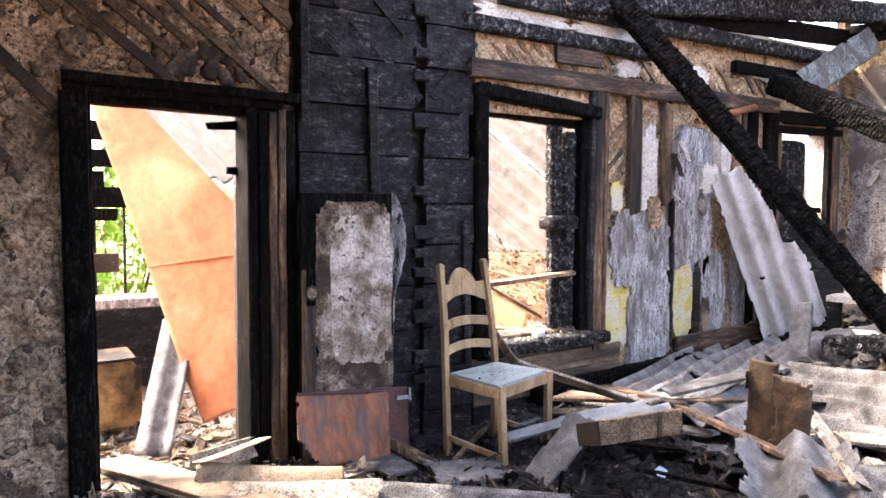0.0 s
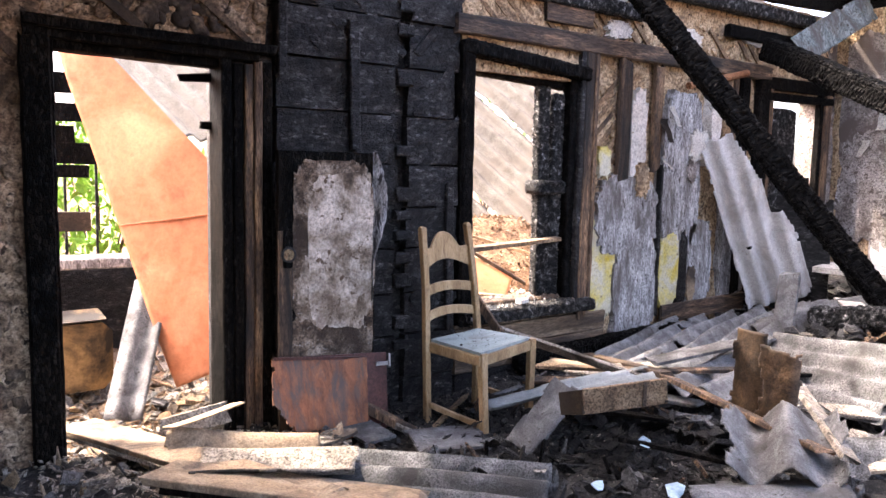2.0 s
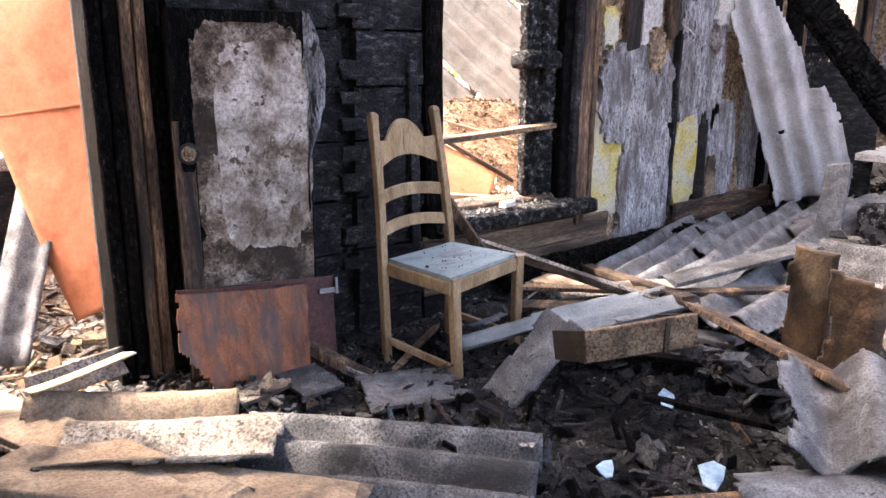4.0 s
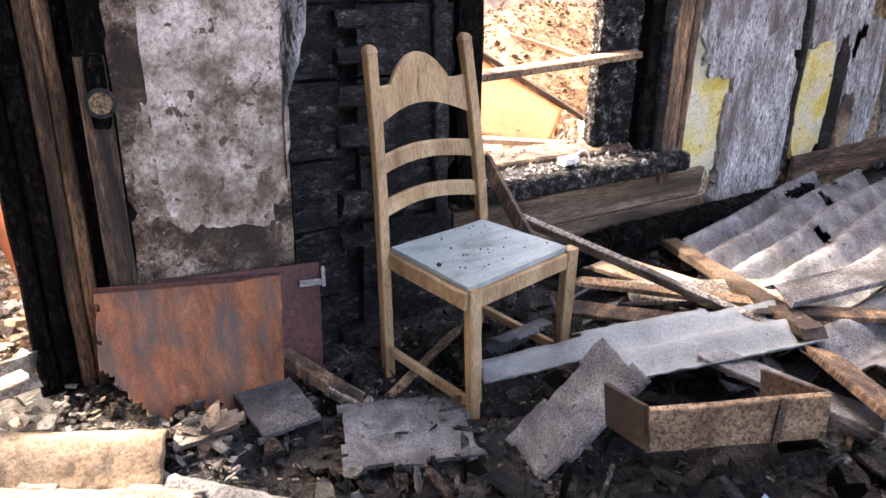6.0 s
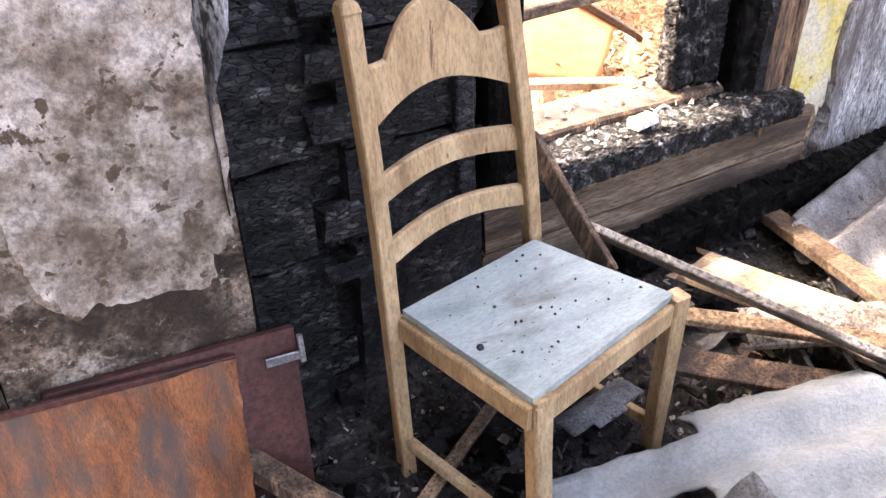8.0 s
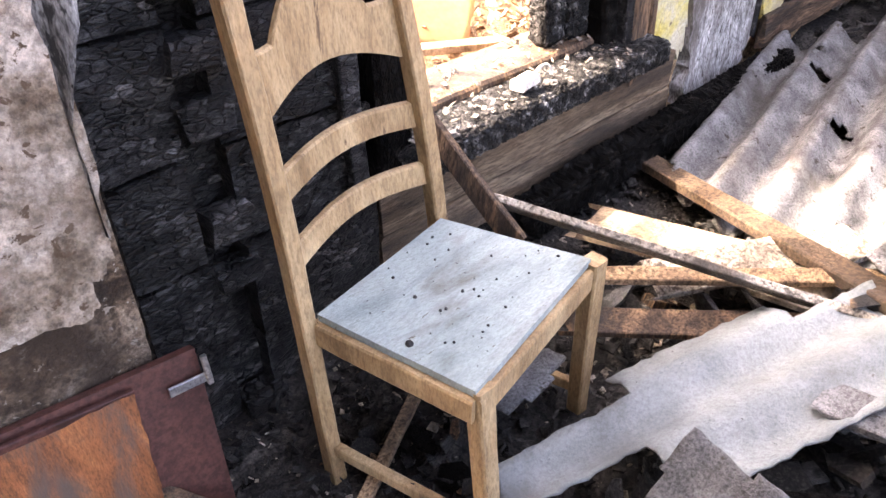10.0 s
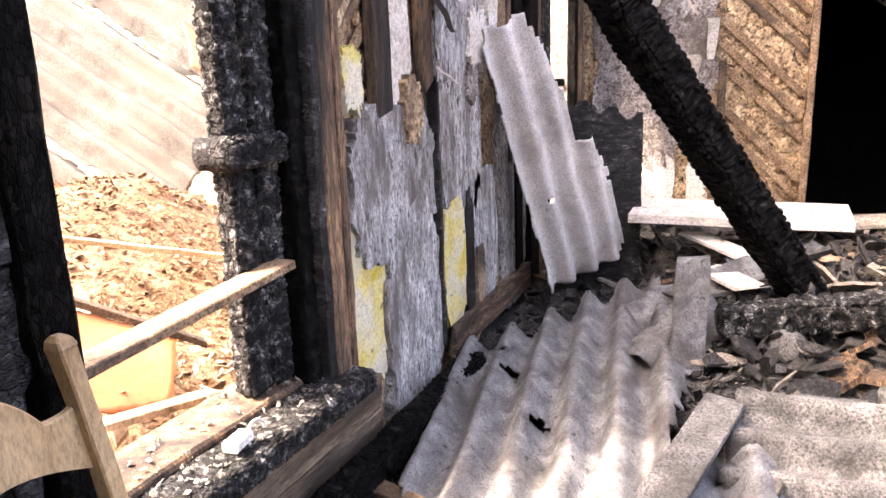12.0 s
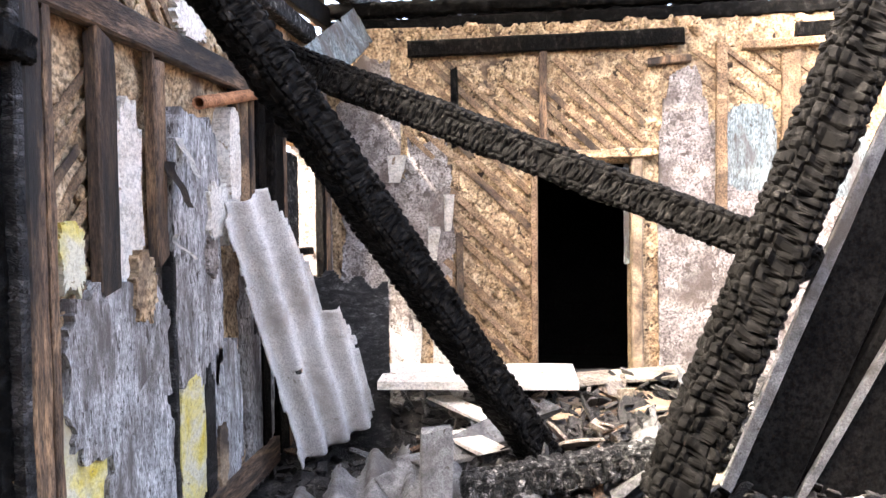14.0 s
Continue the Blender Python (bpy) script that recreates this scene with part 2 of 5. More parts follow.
ASH = material("ash", [(0.3, (0.01, 0.0097, 0.0094)), (0.5, (0.032, 0.03, 0.028)), (0.72, (0.11, 0.1, 0.09))], scale=10, rough=0.95, bump=1.0, bump_scale=80, spots=(0.24, 0.215, 0.18), spot_scale=45, spot_at=0.66)
EARTH = material("earth", [(0.3, (0.08, 0.046, 0.025)), (0.5, (0.165, 0.1, 0.057)), (0.72, (0.26, 0.175, 0.11))], scale=9, rough=0.95, bump=1.0, bump_scale=40, spots=(0.34, 0.29, 0.225), spot_scale=22, spot_at=0.66)
DEBRIS_PALE = material("debris_pale", [(0.3, (0.15, 0.122, 0.092)), (0.5, (0.3, 0.262, 0.212)), (0.72, (0.46, 0.42, 0.365))], scale=9, rough=0.9, bump=0.7, bump_scale=90, spots=(0.07, 0.057, 0.045), spot_scale=20, spot_at=0.62, soot=(0.06, 0.05, 0.041), soot_at=0.55, soot_scale=3)
DEBRIS_DARK = material("debris_dark", [(0.3, (0.008, 0.008, 0.008)), (0.5, (0.025, 0.024, 0.023)), (0.72, (0.1, 0.094, 0.087))], scale=9, rough=0.7, bump=0.7, bump_scale=90, spec=0.25)
BRASS = material("worn_brass", [(0.3, (0.06, 0.045, 0.03)), (0.6, (0.3, 0.22, 0.13))], scale=40, rough=0.5, metal=0.7, bump=0.4, bump_scale=150)
RUST = material("rusty_pipe", [(0.3, (0.2, 0.085, 0.04)), (0.6, (0.42, 0.19, 0.09))], scale=12, rough=0.75, bump=0.4, bump_scale=120)
STEEL = material("steel", [(0.3, (0.35, 0.35, 0.36)), (0.6, (0.55, 0.55, 0.56))], scale=14, rough=0.4, metal=0.9, bump=0.2, bump_scale=120, grain_mix=0.45)
# near-black that holds shade in the colour: next room's walls, backlit boards
SHADE_BLACK = material("shade_black", [(0.3, (0.003, 0.003, 0.003)), (0.7, (0.009, 0.0085, 0.008))], scale=4, rough=0.95, spec=0.04)
LEAF = material("leaf", [(0.3, (0.1, 0.22, 0.02)), (0.5, (0.2, 0.4, 0.045)), (0.7, (0.32, 0.52, 0.08))], scale=8, rough=0.6, bump=0.1, grain_mix=0.3)
CARD = material("cardboard", [(0.3, (0.16, 0.095, 0.04)), (0.6, (0.3, 0.19, 0.085))], scale=4, rough=0.85, bump=0.2, soot=(0.02, 0.016, 0.012), soot_at=0.47, soot_scale=2.5, grain_mix=0.3)
PAPER_BLUE = material("blue_paper", [(0.3, (0.12, 0.22, 0.33)), (0.6, (0.36, 0.48, 0.56))], scale=9, rough=0.8, bump=0.2, grain_mix=0.3)
SOOT_RAIL = material("soot_rail", [(0.3, (0.026, 0.018, 0.014)), (0.5, (0.098, 0.065, 0.044)), (0.7, (0.338, 0.215, 0.130))], scale=7, rough=0.75, bump=0.7, bump_scale=50, stretch=(0.35, 1.5, 2.4), soot=(0.014, 0.013, 0.012), soot_at=0.53, soot_scale=2.0)
PLANKS = material("sooty_planks", [(0.3, (0.05, 0.034, 0.022)), (0.5, (0.14, 0.1, 0.066)), (0.7, (0.29, 0.215, 0.145))], scale=7, rough=0.8, bump=0.7, bump_scale=60, stretch=(0.35, 1.5, 2.4), soot=(0.04, 0.03, 0.023), soot_at=0.56, soot_scale=2.6, grain_mix=0.6)
BROWN_SHEET = material("brown_sheet", [(0.3, (0.014, 0.009, 0.006)), (0.5, (0.058, 0.034, 0.018)), (0.7, (0.14, 0.088, 0.05))], scale=7, rough=0.7, bump=0.4, bump_scale=90, soot=(0.012, 0.009, 0.007), soot_at=0.57, soot_scale=4, grain_mix=0.4)


# ---- building helpers ----
def place(ob, parent):
    ob.parent = parent
    m = Matrix.Identity(4)
    p = parent
    while p:
        m = p.matrix_basis @ m if p.parent is None else p.parent.matrix_basis @ p.matrix_parent_inverse @ p.matrix_basis @ m
        p = None
    ob.matrix_parent_inverse = m.inverted()
    return ob


def part(name, bm, mat, parent=None, label="", smooth=False):
    me = bpy.data.meshes.new(name)
    bmesh.ops.recalc_face_normals(bm, faces=bm.faces)
    bm.to_mesh(me)
    bm.free()
    me.materials.append(mat)
    if smooth:
        for f in me.polygons:
            f.use_smooth = True
    ob = new(name, me)
    if parent:
        place(ob, parent)
    if label:
        tagged(ob, label)
    return ob


def thing(name, at, label, category, group="", kind=""):
    e = new(name)
    e.empty_display_size = 0.1
    e.matrix_basis = Matrix.Translation(at)
    return tagged(e, label, category, group, kind)


def solid(name, bm, mat, label, category, group="", kind="", smooth=False):
    return tagged(part(name, bm, mat, smooth=smooth), label, category, group, kind)


def axes(p0, p1, up=(0, 0, 1)):
    p0, p1 = Vector(p0), Vector(p1)
    d = (p1 - p0).normalized()
    u = Vector(up)
    s = d.cross(u).normalized()
    return p0, p1, d, s, s.cross(d).normalized()


def beam(bm, p0, p1, w, h, up=(0, 0, 1), seg=0, rough=0.0, taper=1.0, ragged=0.0):
    """A sawn timber or board from p0 to p1, w across and h thick, with worn, uneven edges."""
    p0, p1, d, s, n = axes(p0, p1, up)
    L = (p1 - p0).length
    k = seg or max(2, int(L / 0.12))
    c = min(w, h) * 0.14
    prof = [(-w / 2 + c, -h / 2), (w / 2 - c, -h / 2), (w / 2, -h / 2 + c), (w / 2, h / 2 - c), (w / 2 - c, h / 2), (-w / 2 + c, h / 2), (-w / 2, h / 2 - c), (-w / 2, -h / 2 + c)]
    rings = []
    for i in range(k + 1):
        f = i / k
        t = 1 + (taper - 1) * f
        ring = []
        for a, b in prof:
            q = p0 + d * (L * f) + s * (a * t) + n * (b * t)
            if ragged and i in (0, k):
                q += d * random.uniform(-ragged, ragged)
            if rough:
                v = noise.noise_vector(q * 9.0) * rough + noise.noise_vector(q * 31.0) * rough * 0.5
                q += s * v.x + n * v.y
            ring.append(bm.verts.new(q))
        rings.append(ring)
    for r0, r1 in zip(rings, rings[1:]):
        for j in range(8):
            bm.faces.new((r0[j], r0[(j + 1) % 8], r1[(j + 1) % 8], r1[j]))
    bm.faces.new(rings[0][::-1])
    bm.faces.new(rings[-1])
    return bm


def char_beam(bm, p0, p1, w, h, up=(0, 0, 1), cell=0.05, amp=0.012, res=0.013, taper=1.0):
    """A deeply charred timber: blocks of alligator char parted by cracks across and along the grain."""
    p0, p1, d, s, n = axes(p0, p1, up)
    L = (p1 - p0).length
    k, m = max(4, int(L / res)), max(24, int(2 * (w + h) / (res * 1.15)))
    shift = Vector((random.uniform(-9, 9), random.uniform(-9, 9), random.uniform(-9, 9)))
    cols = max(8, round(2 * (w + h) / (cell * 0.8)))
    se = lambda g: Vector((math.copysign(abs(math.cos(g)) ** 0.45, math.cos(g)) * w / 2, math.copysign(abs(math.sin(g)) ** 0.45, math.sin(g)) * h / 2))
    arc = [0.0]
    for j in range(m):
        arc.append(arc[-1] + (se(2 * math.pi * (j + 1) / m) - se(2 * math.pi * j / m)).length)
    slip = [random.random() * 3 for _ in range(cols)]
    tall = {}
    rings = []
    for i in range(k + 1):
        f = i / k
        t = 1 + (taper - 1) * f
        endfade = min(1.0, min(f, 1 - f) * L / 0.05 + 0.55)
        bend = noise.noise(Vector((f * L * 0.8, 3.0, 1.0)) + shift) * 0.02
        ring = []
        for j in range(m):
            a = 2 * math.pi * j / m
            ca, sa = math.cos(a), math.sin(a)
            x = math.copysign(abs(ca) ** 0.45, ca) * w / 2 * t
            y = math.copysign(abs(sa) ** 0.45, sa) * h / 2 * t
            q = Vector((x, y, f * L))
            wob = noise.noise_vector(q * (0.4 / cell) + shift)
            col = arc[j] / arc[-1] * cols + wob.x * 0.8
            c0 = math.floor(col)
            row = f * L / (cell * 0.8) + slip[c0 % cols] + wob.y * 0.9
            key = (c0 % cols, math.floor(row))
            if key not in tall:
                tall[key] = random.uniform(-0.55, 0.35)
            du, dv = 0.5 - abs(col - c0 - 0.5), 0.5 - abs(row - math.floor(row) - 0.5)
            e = min(1.0, du / 0.2, dv / 0.24)
            lump = noise.noise(q * 5.0 + shift) * amp * 0.6
            r = Vector((x, y)).normalized() * (amp * 1.7 * (math.sqrt(max(0.0, e)) - 1.0) + amp * tall[key] * e + lump)
            ring.append(bm.verts.new(p0 + d * (f * L) + s * ((x + r.x) * endfade + bend) + n * ((y + r.y) * endfade)))
        rings.append(ring)
    for r0, r1 in zip(rings, rings[1:]):
        for j in range(m):
            bm.faces.new((r0[j], r0[(j + 1) % m], r1[(j + 1) % m], r1[j]))
    bm.faces.new(rings[0][::-1])
    bm.faces.new(rings[-1])
    return bm


def slab(bm, x0, x1, z0, z1, y0, y1, res=0.08, relief=0.0, freq=6.0, axis="y"):
    """An upright slab with an uneven front (at y0) and a flat back; axis 'x' turns it to face along x."""
    nx, nz = max(1, int(abs(x1 - x0) / res)), max(1, int(abs(z1 - z0) / res))

    def at(a, b, c):
        return Vector((a, b, c)) if axis == "y" else Vector((b, a, c))
    front = []
    for i in range(nx + 1):
        row = []
        for j in range(nz + 1):
            a, c = x0 + (x1 - x0) * i / nx, z0 + (z1 - z0) * j / nz
            b = y0
            if relief:
                b -= math.copysign(1, y1 - y0) * (noise.fractal(Vector((a * freq, c * freq, y0)), 0.9, 2.0, 4) * relief)
            row.append(bm.verts.new(at(a, b, c)))
        front.append(row)
    back = [bm.verts.new(at(a, y1, c)) for a, c in ((x0, z0), (x1, z0), (x1, z1), (x0, z1))]
    for i in range(nx):
        for j in range(nz):
            bm.faces.new((front[i][j], front[i + 1][j], front[i + 1][j + 1], front[i][j + 1]))
    bm.faces.new(back)
    bm.faces.new([front[i][0] for i in range(nx + 1)] + [back[1], back[0]])
    bm.faces.new([front[i][nz] for i in range(nx, -1, -1)] + [back[3], back[2]])
    bm.faces.new([front[0][j] for j in range(nz, -1, -1)] + [back[0], back[3]])
    bm.faces.new([front[nx][j] for j in range(nz + 1)] + [back[2], back[1]])
    return bm


def sheet(bm, origin, u, v, length, width, thick=0.008, amp=0.0, pitch=0.15, res=0.03, ragged=0.0, warp=0.0, holes=(), bite=None, phase=0.0):
    """A thin sheet with one corner at origin: along u (length) and v (width); amp: waves across v; ragged: broken edges; holes: (a, b, r) cut through."""
    o, u, v = Vector(origin), Vector(u).normalized(), Vector(v)
    v = (v - u * v.dot(u)).normalized()
    n = u.cross(v)
    nu, nv = max(2, int(length / (res if warp or ragged else res * 3))), max(2, int(width / res))
    top, bot = {}, {}
    seed = Vector((random.uniform(-9, 9), random.uniform(-9, 9), 0))

    def inside(a, b):
        if ragged:
            e = min(a, length - a, b, width - b)
            if e < ragged * (0.45 + 0.9 * noise.noise(Vector((a * 7, b * 7, 1)) + seed) + 0.25 * noise.noise(Vector((a * 23, b * 23, 1)) + seed)):
                return False
        if bite and bite(a, b):
            return False
        return all((a - p) ** 2 + (b - q) ** 2 > r * r for p, q, r in holes)
    for i in range(nu + 1):
        for j in range(nv + 1):
            a, b = length * i / nu, width * j / nv
            z = amp * math.cos(2 * math.pi * b / pitch + phase) if amp else 0.0
            if warp:
                z += noise.noise(Vector((a * 1.7, b * 1.7, 4)) + seed) * warp
            jitter = Vector((0, 0, 0))
            if ragged:
                jv = noise.noise_vector(Vector((a * 31, b * 31, 2)) + seed) * res * 0.45
                jitter = u * jv.x + v * jv.y
            q = o + u * a + v * b + n * z + jitter
            top[i, j], bot[i, j] = q + n * thick / 2, q - n * thick / 2
    cells = {(i, j) for i in range(nu) for j in range(nv) if inside(length * (i + 0.5) / nu, width * (j + 0.5) / nv)}
    tv, bv = {}, {}

    def vert(store, src, key):
        if key not in store:
            store[key] = bm.verts.new(src[key])
        return store[key]
    for i, j in cells:
        ks = [(i, j), (i + 1, j), (i + 1, j + 1), (i, j + 1)]
        bm.faces.new([vert(tv, top, k) for k in ks])
        bm.faces.new([vert(bv, bot, k) for k in reversed(ks)])
        for (di, dj), (a, b) in {(-1, 0): (3, 0), (1, 0): (1, 2), (0, -1): (0, 1), (0, 1): (2, 3)}.items():
            if (i + di, j + dj) not in cells:
                bm.faces.new((vert(tv, top, ks[a]), vert(bv, bot, ks[a]), vert(bv, bot, ks[b]), vert(tv, top, ks[b])))
    return bm


def blob_patch(bm, cx, cz, rx, rz, y0, y1, seed=0, n=110, rag=0.22, freq=4.5, axis="y", box=0.6):
    """A ragged-edged flake of plaster or board on an upright wall: its outline wanders round a rounded box."""
    ring0, ring1 = [], []
    for i in range(n):
        a = 2 * math.pi * i / n
        ca, sa = math.cos(a), math.sin(a)
        px, pz = math.copysign(abs(ca) ** box, ca), math.copysign(abs(sa) ** box, sa)
        k = 1 + rag * noise.fractal(Vector((ca * freq, sa * freq, seed * 3.7)), 0.7, 2.1, 6)
        x, z = cx + rx * px * k, cz + rz * pz * k
        for y, ring in ((y0, ring0), (y1, ring1)):
            ring.append(bm.verts.new((x, y, z) if axis == "y" else (y, x, z)))
    bm.faces.new(ring0)
    bm.faces.new(ring1[::-1])
    for i in range(n):
        bm.faces.new((ring0[i], ring0[(i + 1) % n], ring1[(i + 1) % n], ring1[i]))
    return bm


def shard(bm, at, size, thick, rot, flat=0.6):
    """A broken flat piece with an irregular outline."""
    k = random.randint(4, 7)
    a0 = random.random() * 6.28
    m = Matrix.Translation(at) @ rot
    t, b = [], []
    for i in range(k):
        a = a0 + 2 * math.pi * (i + random.uniform(-0.3, 0.3)) / k
        r = size * random.uniform(0.6, 1.1)
        x, y = math.cos(a) * r, math.sin(a) * r * flat
        t.append(bm.verts.new(m @ Vector((x, y, thick / 2))))
        b.append(bm.verts.new(m @ Vector((x * 1.03, y * 1.03, -thick / 2))))
    bm.faces.new(t)
    bm.faces.new(b[::-1])
    for i in range(k):
        bm.faces.new((t[i], b[i], b[(i + 1) % k], t[(i + 1) % k]))
    return bm


def turn(x=0.0, y=0.0, z=0.0):
    return Euler((radians(x), radians(y), radians(z))).to_matrix().to_4x4()


# ---- the large structure ----
W = 3.66      # inner face of the window wall, which runs along x
BACK = 3.86   # its outer face
FAR = 7.5    # the end wall
DOOR = (0.79, 1.54, 2.06)
WIN1 = (3.145, 4.06, 0.72, 2.20)
WIN2 = (6.352, 7.22, 0.62, 2.28)


def heap(x, y):
    """Height of the rubble over the floor."""
    h = 0.15 + 0.25 * max(0.0, min(1.0, (x - 2.6) / 2.2)) + 0.28 * max(0.0, min(1.0, (x - 4.4) / 1.5))
    h *= 0.35 + 0.65 * max(0.0, min(1.0, (y + 2.5) / 3.0))
    h += 0.05 * max(0.0, 1 - abs(y - 3.2) / 1.0) * (1 if x < 2 else 0)
    near_wall = max(0.0, min(1.0, (y - 2.45) / 0.6)) * max(0.0, min(1.0, (x - 3.5) / 0.8)) * max(0.0, min(1.0, (7.0 - x) / 0.7))
    h -= near_wall * (0.1 + 0.2 * max(0.0, min(1.0, (x - 4.4) / 1.0)))
    return h + noise.fractal(Vector((x * 1.6, y * 1.6, 0.3)), 0.9, 2.0, 4) * 0.05 + noise.noise(Vector((x * 9, y * 9, 2.0))) * 0.02


bm = bmesh.new()
nx, ny = 230, 150
grid = [[bm.verts.new((-2.6 + 10.2 * i / nx, -2.5 + 6.2 * j / ny, heap(-2.6 + 10.2 * i / nx, -2.5 + 6.2 * j / ny))) for j in range(ny + 1)] for i in range(nx + 1)]
for i in range(nx):
    for j in range(ny):
        bm.faces.new((grid[i][j], grid[i + 1][j], grid[i + 1][j + 1], grid[i][j + 1]))
floor = solid("floor", bm, ASH, "ash and charred rubble covering the floor", "floor", kind="structure", smooth=True)

# window wall: pieces round the openings
wall = thing("wall_north", (0, W, 0), "burnt timber and clay wall with a door and two windows", "wall", kind="structure")
def wall_piece(x0, x1, z0, z1, mat, label="", relief=0.015, y=W, res=0.05, freq=6):
    return part("wall_section", slab(bmesh.new(), x0, x1, z0, z1, y, BACK, res, relief, freq), mat, wall, label)
wall_piece(-2.6, 0.7, -0.1, 3.05, CLAY_DARK, "brown clay plaster over diagonal laths", 0.03, W + 0.02, 0.03, 5)
wall_piece(0.7, 1.801, 2.12, 3.05, CLAY_DARK, "", 0.03, W + 0.02, 0.03, 5)
wall_piece(1.55, 3.06, -0.1, 3.05, CHAR, "charred timber wall", 0.012, W + 0.03)
wall_piece(3.06, 4.137, -0.1, WIN1[2] - 0.03, CLAY_DARK, "", 0.01, W + 0.01)
wall_piece(3.06, 4.137, WIN1[3], 3.05, CLAY, "", 0.02)
wall_piece(4.137, 6.211, -0.1, 3.05, CLAY, "tan clay with diagonal laths", 0.02, W + 0.02, 0.04, 7)
wall_piece(6.211, 7.401, -0.1, WIN2[2], GREY_BOARD, "", 0.01)
wall_piece(6.211, 7.401, WIN2[3], 3.05, CLAY, "", 0.02)
wall_piece(7.244, 7.766, -0.1, 3.05, PLASTER, "", 0.01)

# end wall
end = thing("wall_east", (FAR, 1, 0), "burnt end wall of clay, laths and peeling plaster", "wall", kind="structure")
D2 = (1.516, 2.162, 2.14)
def end_piece(y0, y1, z0, z1, mat, label="", relief=0.015, x=FAR, res=0.05, freq=6):
    return part("wall_section", slab(bmesh.new(), y0, y1, z0, z1, x, FAR + 0.2, res, relief, freq, axis="x"), mat, end, label)
end_piece(D2[1], 3.66, -0.1, 3.12, CLAY, "tan clay over diagonal laths", 0.025, FAR, 0.035)
end_piece(D2[0], D2[1], D2[2], 3.12, CLAY, "", 0.025, FAR, 0.035)
end_piece(-2.8, D2[0], -0.1, 3.12, CLAY, "", 0.025, FAR, 0.035)
# dark room behind the end wall's door; its shade is put into the wall colour
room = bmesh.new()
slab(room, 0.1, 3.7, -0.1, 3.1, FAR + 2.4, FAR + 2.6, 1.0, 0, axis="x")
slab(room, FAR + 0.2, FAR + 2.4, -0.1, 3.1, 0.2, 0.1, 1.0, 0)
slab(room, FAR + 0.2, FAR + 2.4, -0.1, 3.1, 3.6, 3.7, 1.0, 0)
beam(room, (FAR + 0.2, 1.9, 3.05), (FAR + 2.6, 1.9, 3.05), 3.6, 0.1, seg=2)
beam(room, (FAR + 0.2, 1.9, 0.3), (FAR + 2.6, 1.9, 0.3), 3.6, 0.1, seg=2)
solid("wall_back_room", room, SHADE_BLACK, "near-black walls with the next room's darkness in their colour", "wall", kind="structure")
# walls that close the place behind the camera, and the roof left over the west part
rest = thing("wall_south", (0, -2.6, 0), "sooty clay walls closing the house", "wall", kind="structure")
part("wall_section", slab(bmesh.new(), -2.6, 7.7, -0.1, 0.9, -2.5, -2.7, 0.5, 0.02), CLAY_DARK, rest)
part("wall_section", slab(bmesh.new(), -2.7, 3.66, -0.1, 3.0, -2.6, -2.8, 0.5, 0.02, axis="x"), CLAY_DARK, rest)
bm = bmesh.new()
for k in range(25):
    x = -2.6 + 0.195 * k
    beam(bm, (x, -2.6, 3.09 + random.uniform(-0.004, 0.004)), (x + random.uniform(-0.01, 0.01), 3.9, 3.09), 0.19, 0.03, seg=6)
for y in (-1.8, -0.6, 0.6, 1.8, 3.0):
    beam(bm, (-2.6, y, 3.16), (2.35, y, 3.16), 0.1, 0.12, seg=8)
# unseen boards added above the east end to keep sun off the end wall
for k in range(9):
    x = 5.65 + 0.22 * k
    beam(bm, (x, 1.0 + random.uniform(-0.1, 0.1), 3.72), (x, 4.0, 3.7), 0.19, 0.03, seg=6)
for y in (1.3, 3.75):
    beam(bm, (5.6, y, 3.79), (7.7, y, 3.79), 0.1, 0.12, seg=6)
    beam(bm, (7.62, y, 3.2), (7.62, y, 3.75), 0.1, 0.1, up=(0, 1, 0), seg=4)
solid("ceiling", bm, SOOT_WOOD, "sooty boards left of the burnt ceiling, with unseen shade boards added east", "ceiling", kind="structure")

# ground outside
bm = bmesh.new()
def outside(x, y):
    r = max(0.0, y - BACK)
    return 0.1 + 1.0 * math.exp(-((x - 5.2) ** 2 / 2.2 + (y - 6.0) ** 2 / 1.0)) + 0.35 * math.exp(-((x - 3.9) ** 2 / 1.2 + (y - 4.6) ** 2 / 0.5)) + noise.fractal(Vector((x * 1.3, y * 1.3, 5)), 0.9, 2, 4) * 0.09
nx, ny = 130, 90
g = [[bm.verts.new((-6 + 18 * i / nx, BACK + 12 * j / ny, outside(-6 + 18 * i / nx, BACK + 12 * j / ny))) for j in range(ny + 1)] for i in range(nx + 1)]
for i in range(nx):
    for j in range(ny):
        bm.faces.new((g[i][j], g[i + 1][j], g[i + 1][j + 1], g[i][j + 1]))
far = [bm.verts.new(p) for p in ((-900, -900, -0.15), (900, -900, -0.15), (900, 900, -0.15), (-900, 900, -0.15))]
bm.faces.new(far)
solid("ground", bm, EARTH, "bare earth and clay rubble in the yard", "ground", kind="structure", smooth=True)

# ---- big timbers ----
def timber(p0, p1, w, h, label, up=(0, 0, 1), cell=0.05, amp=0.012, mat=None, taper=1.0):
    return solid("charred_beam", char_beam(bmesh.new(), p0, p1, w, h, up, cell, amp, 0.0095, taper), mat or CHAR_BEAM, label, "beam", group="charred beams")


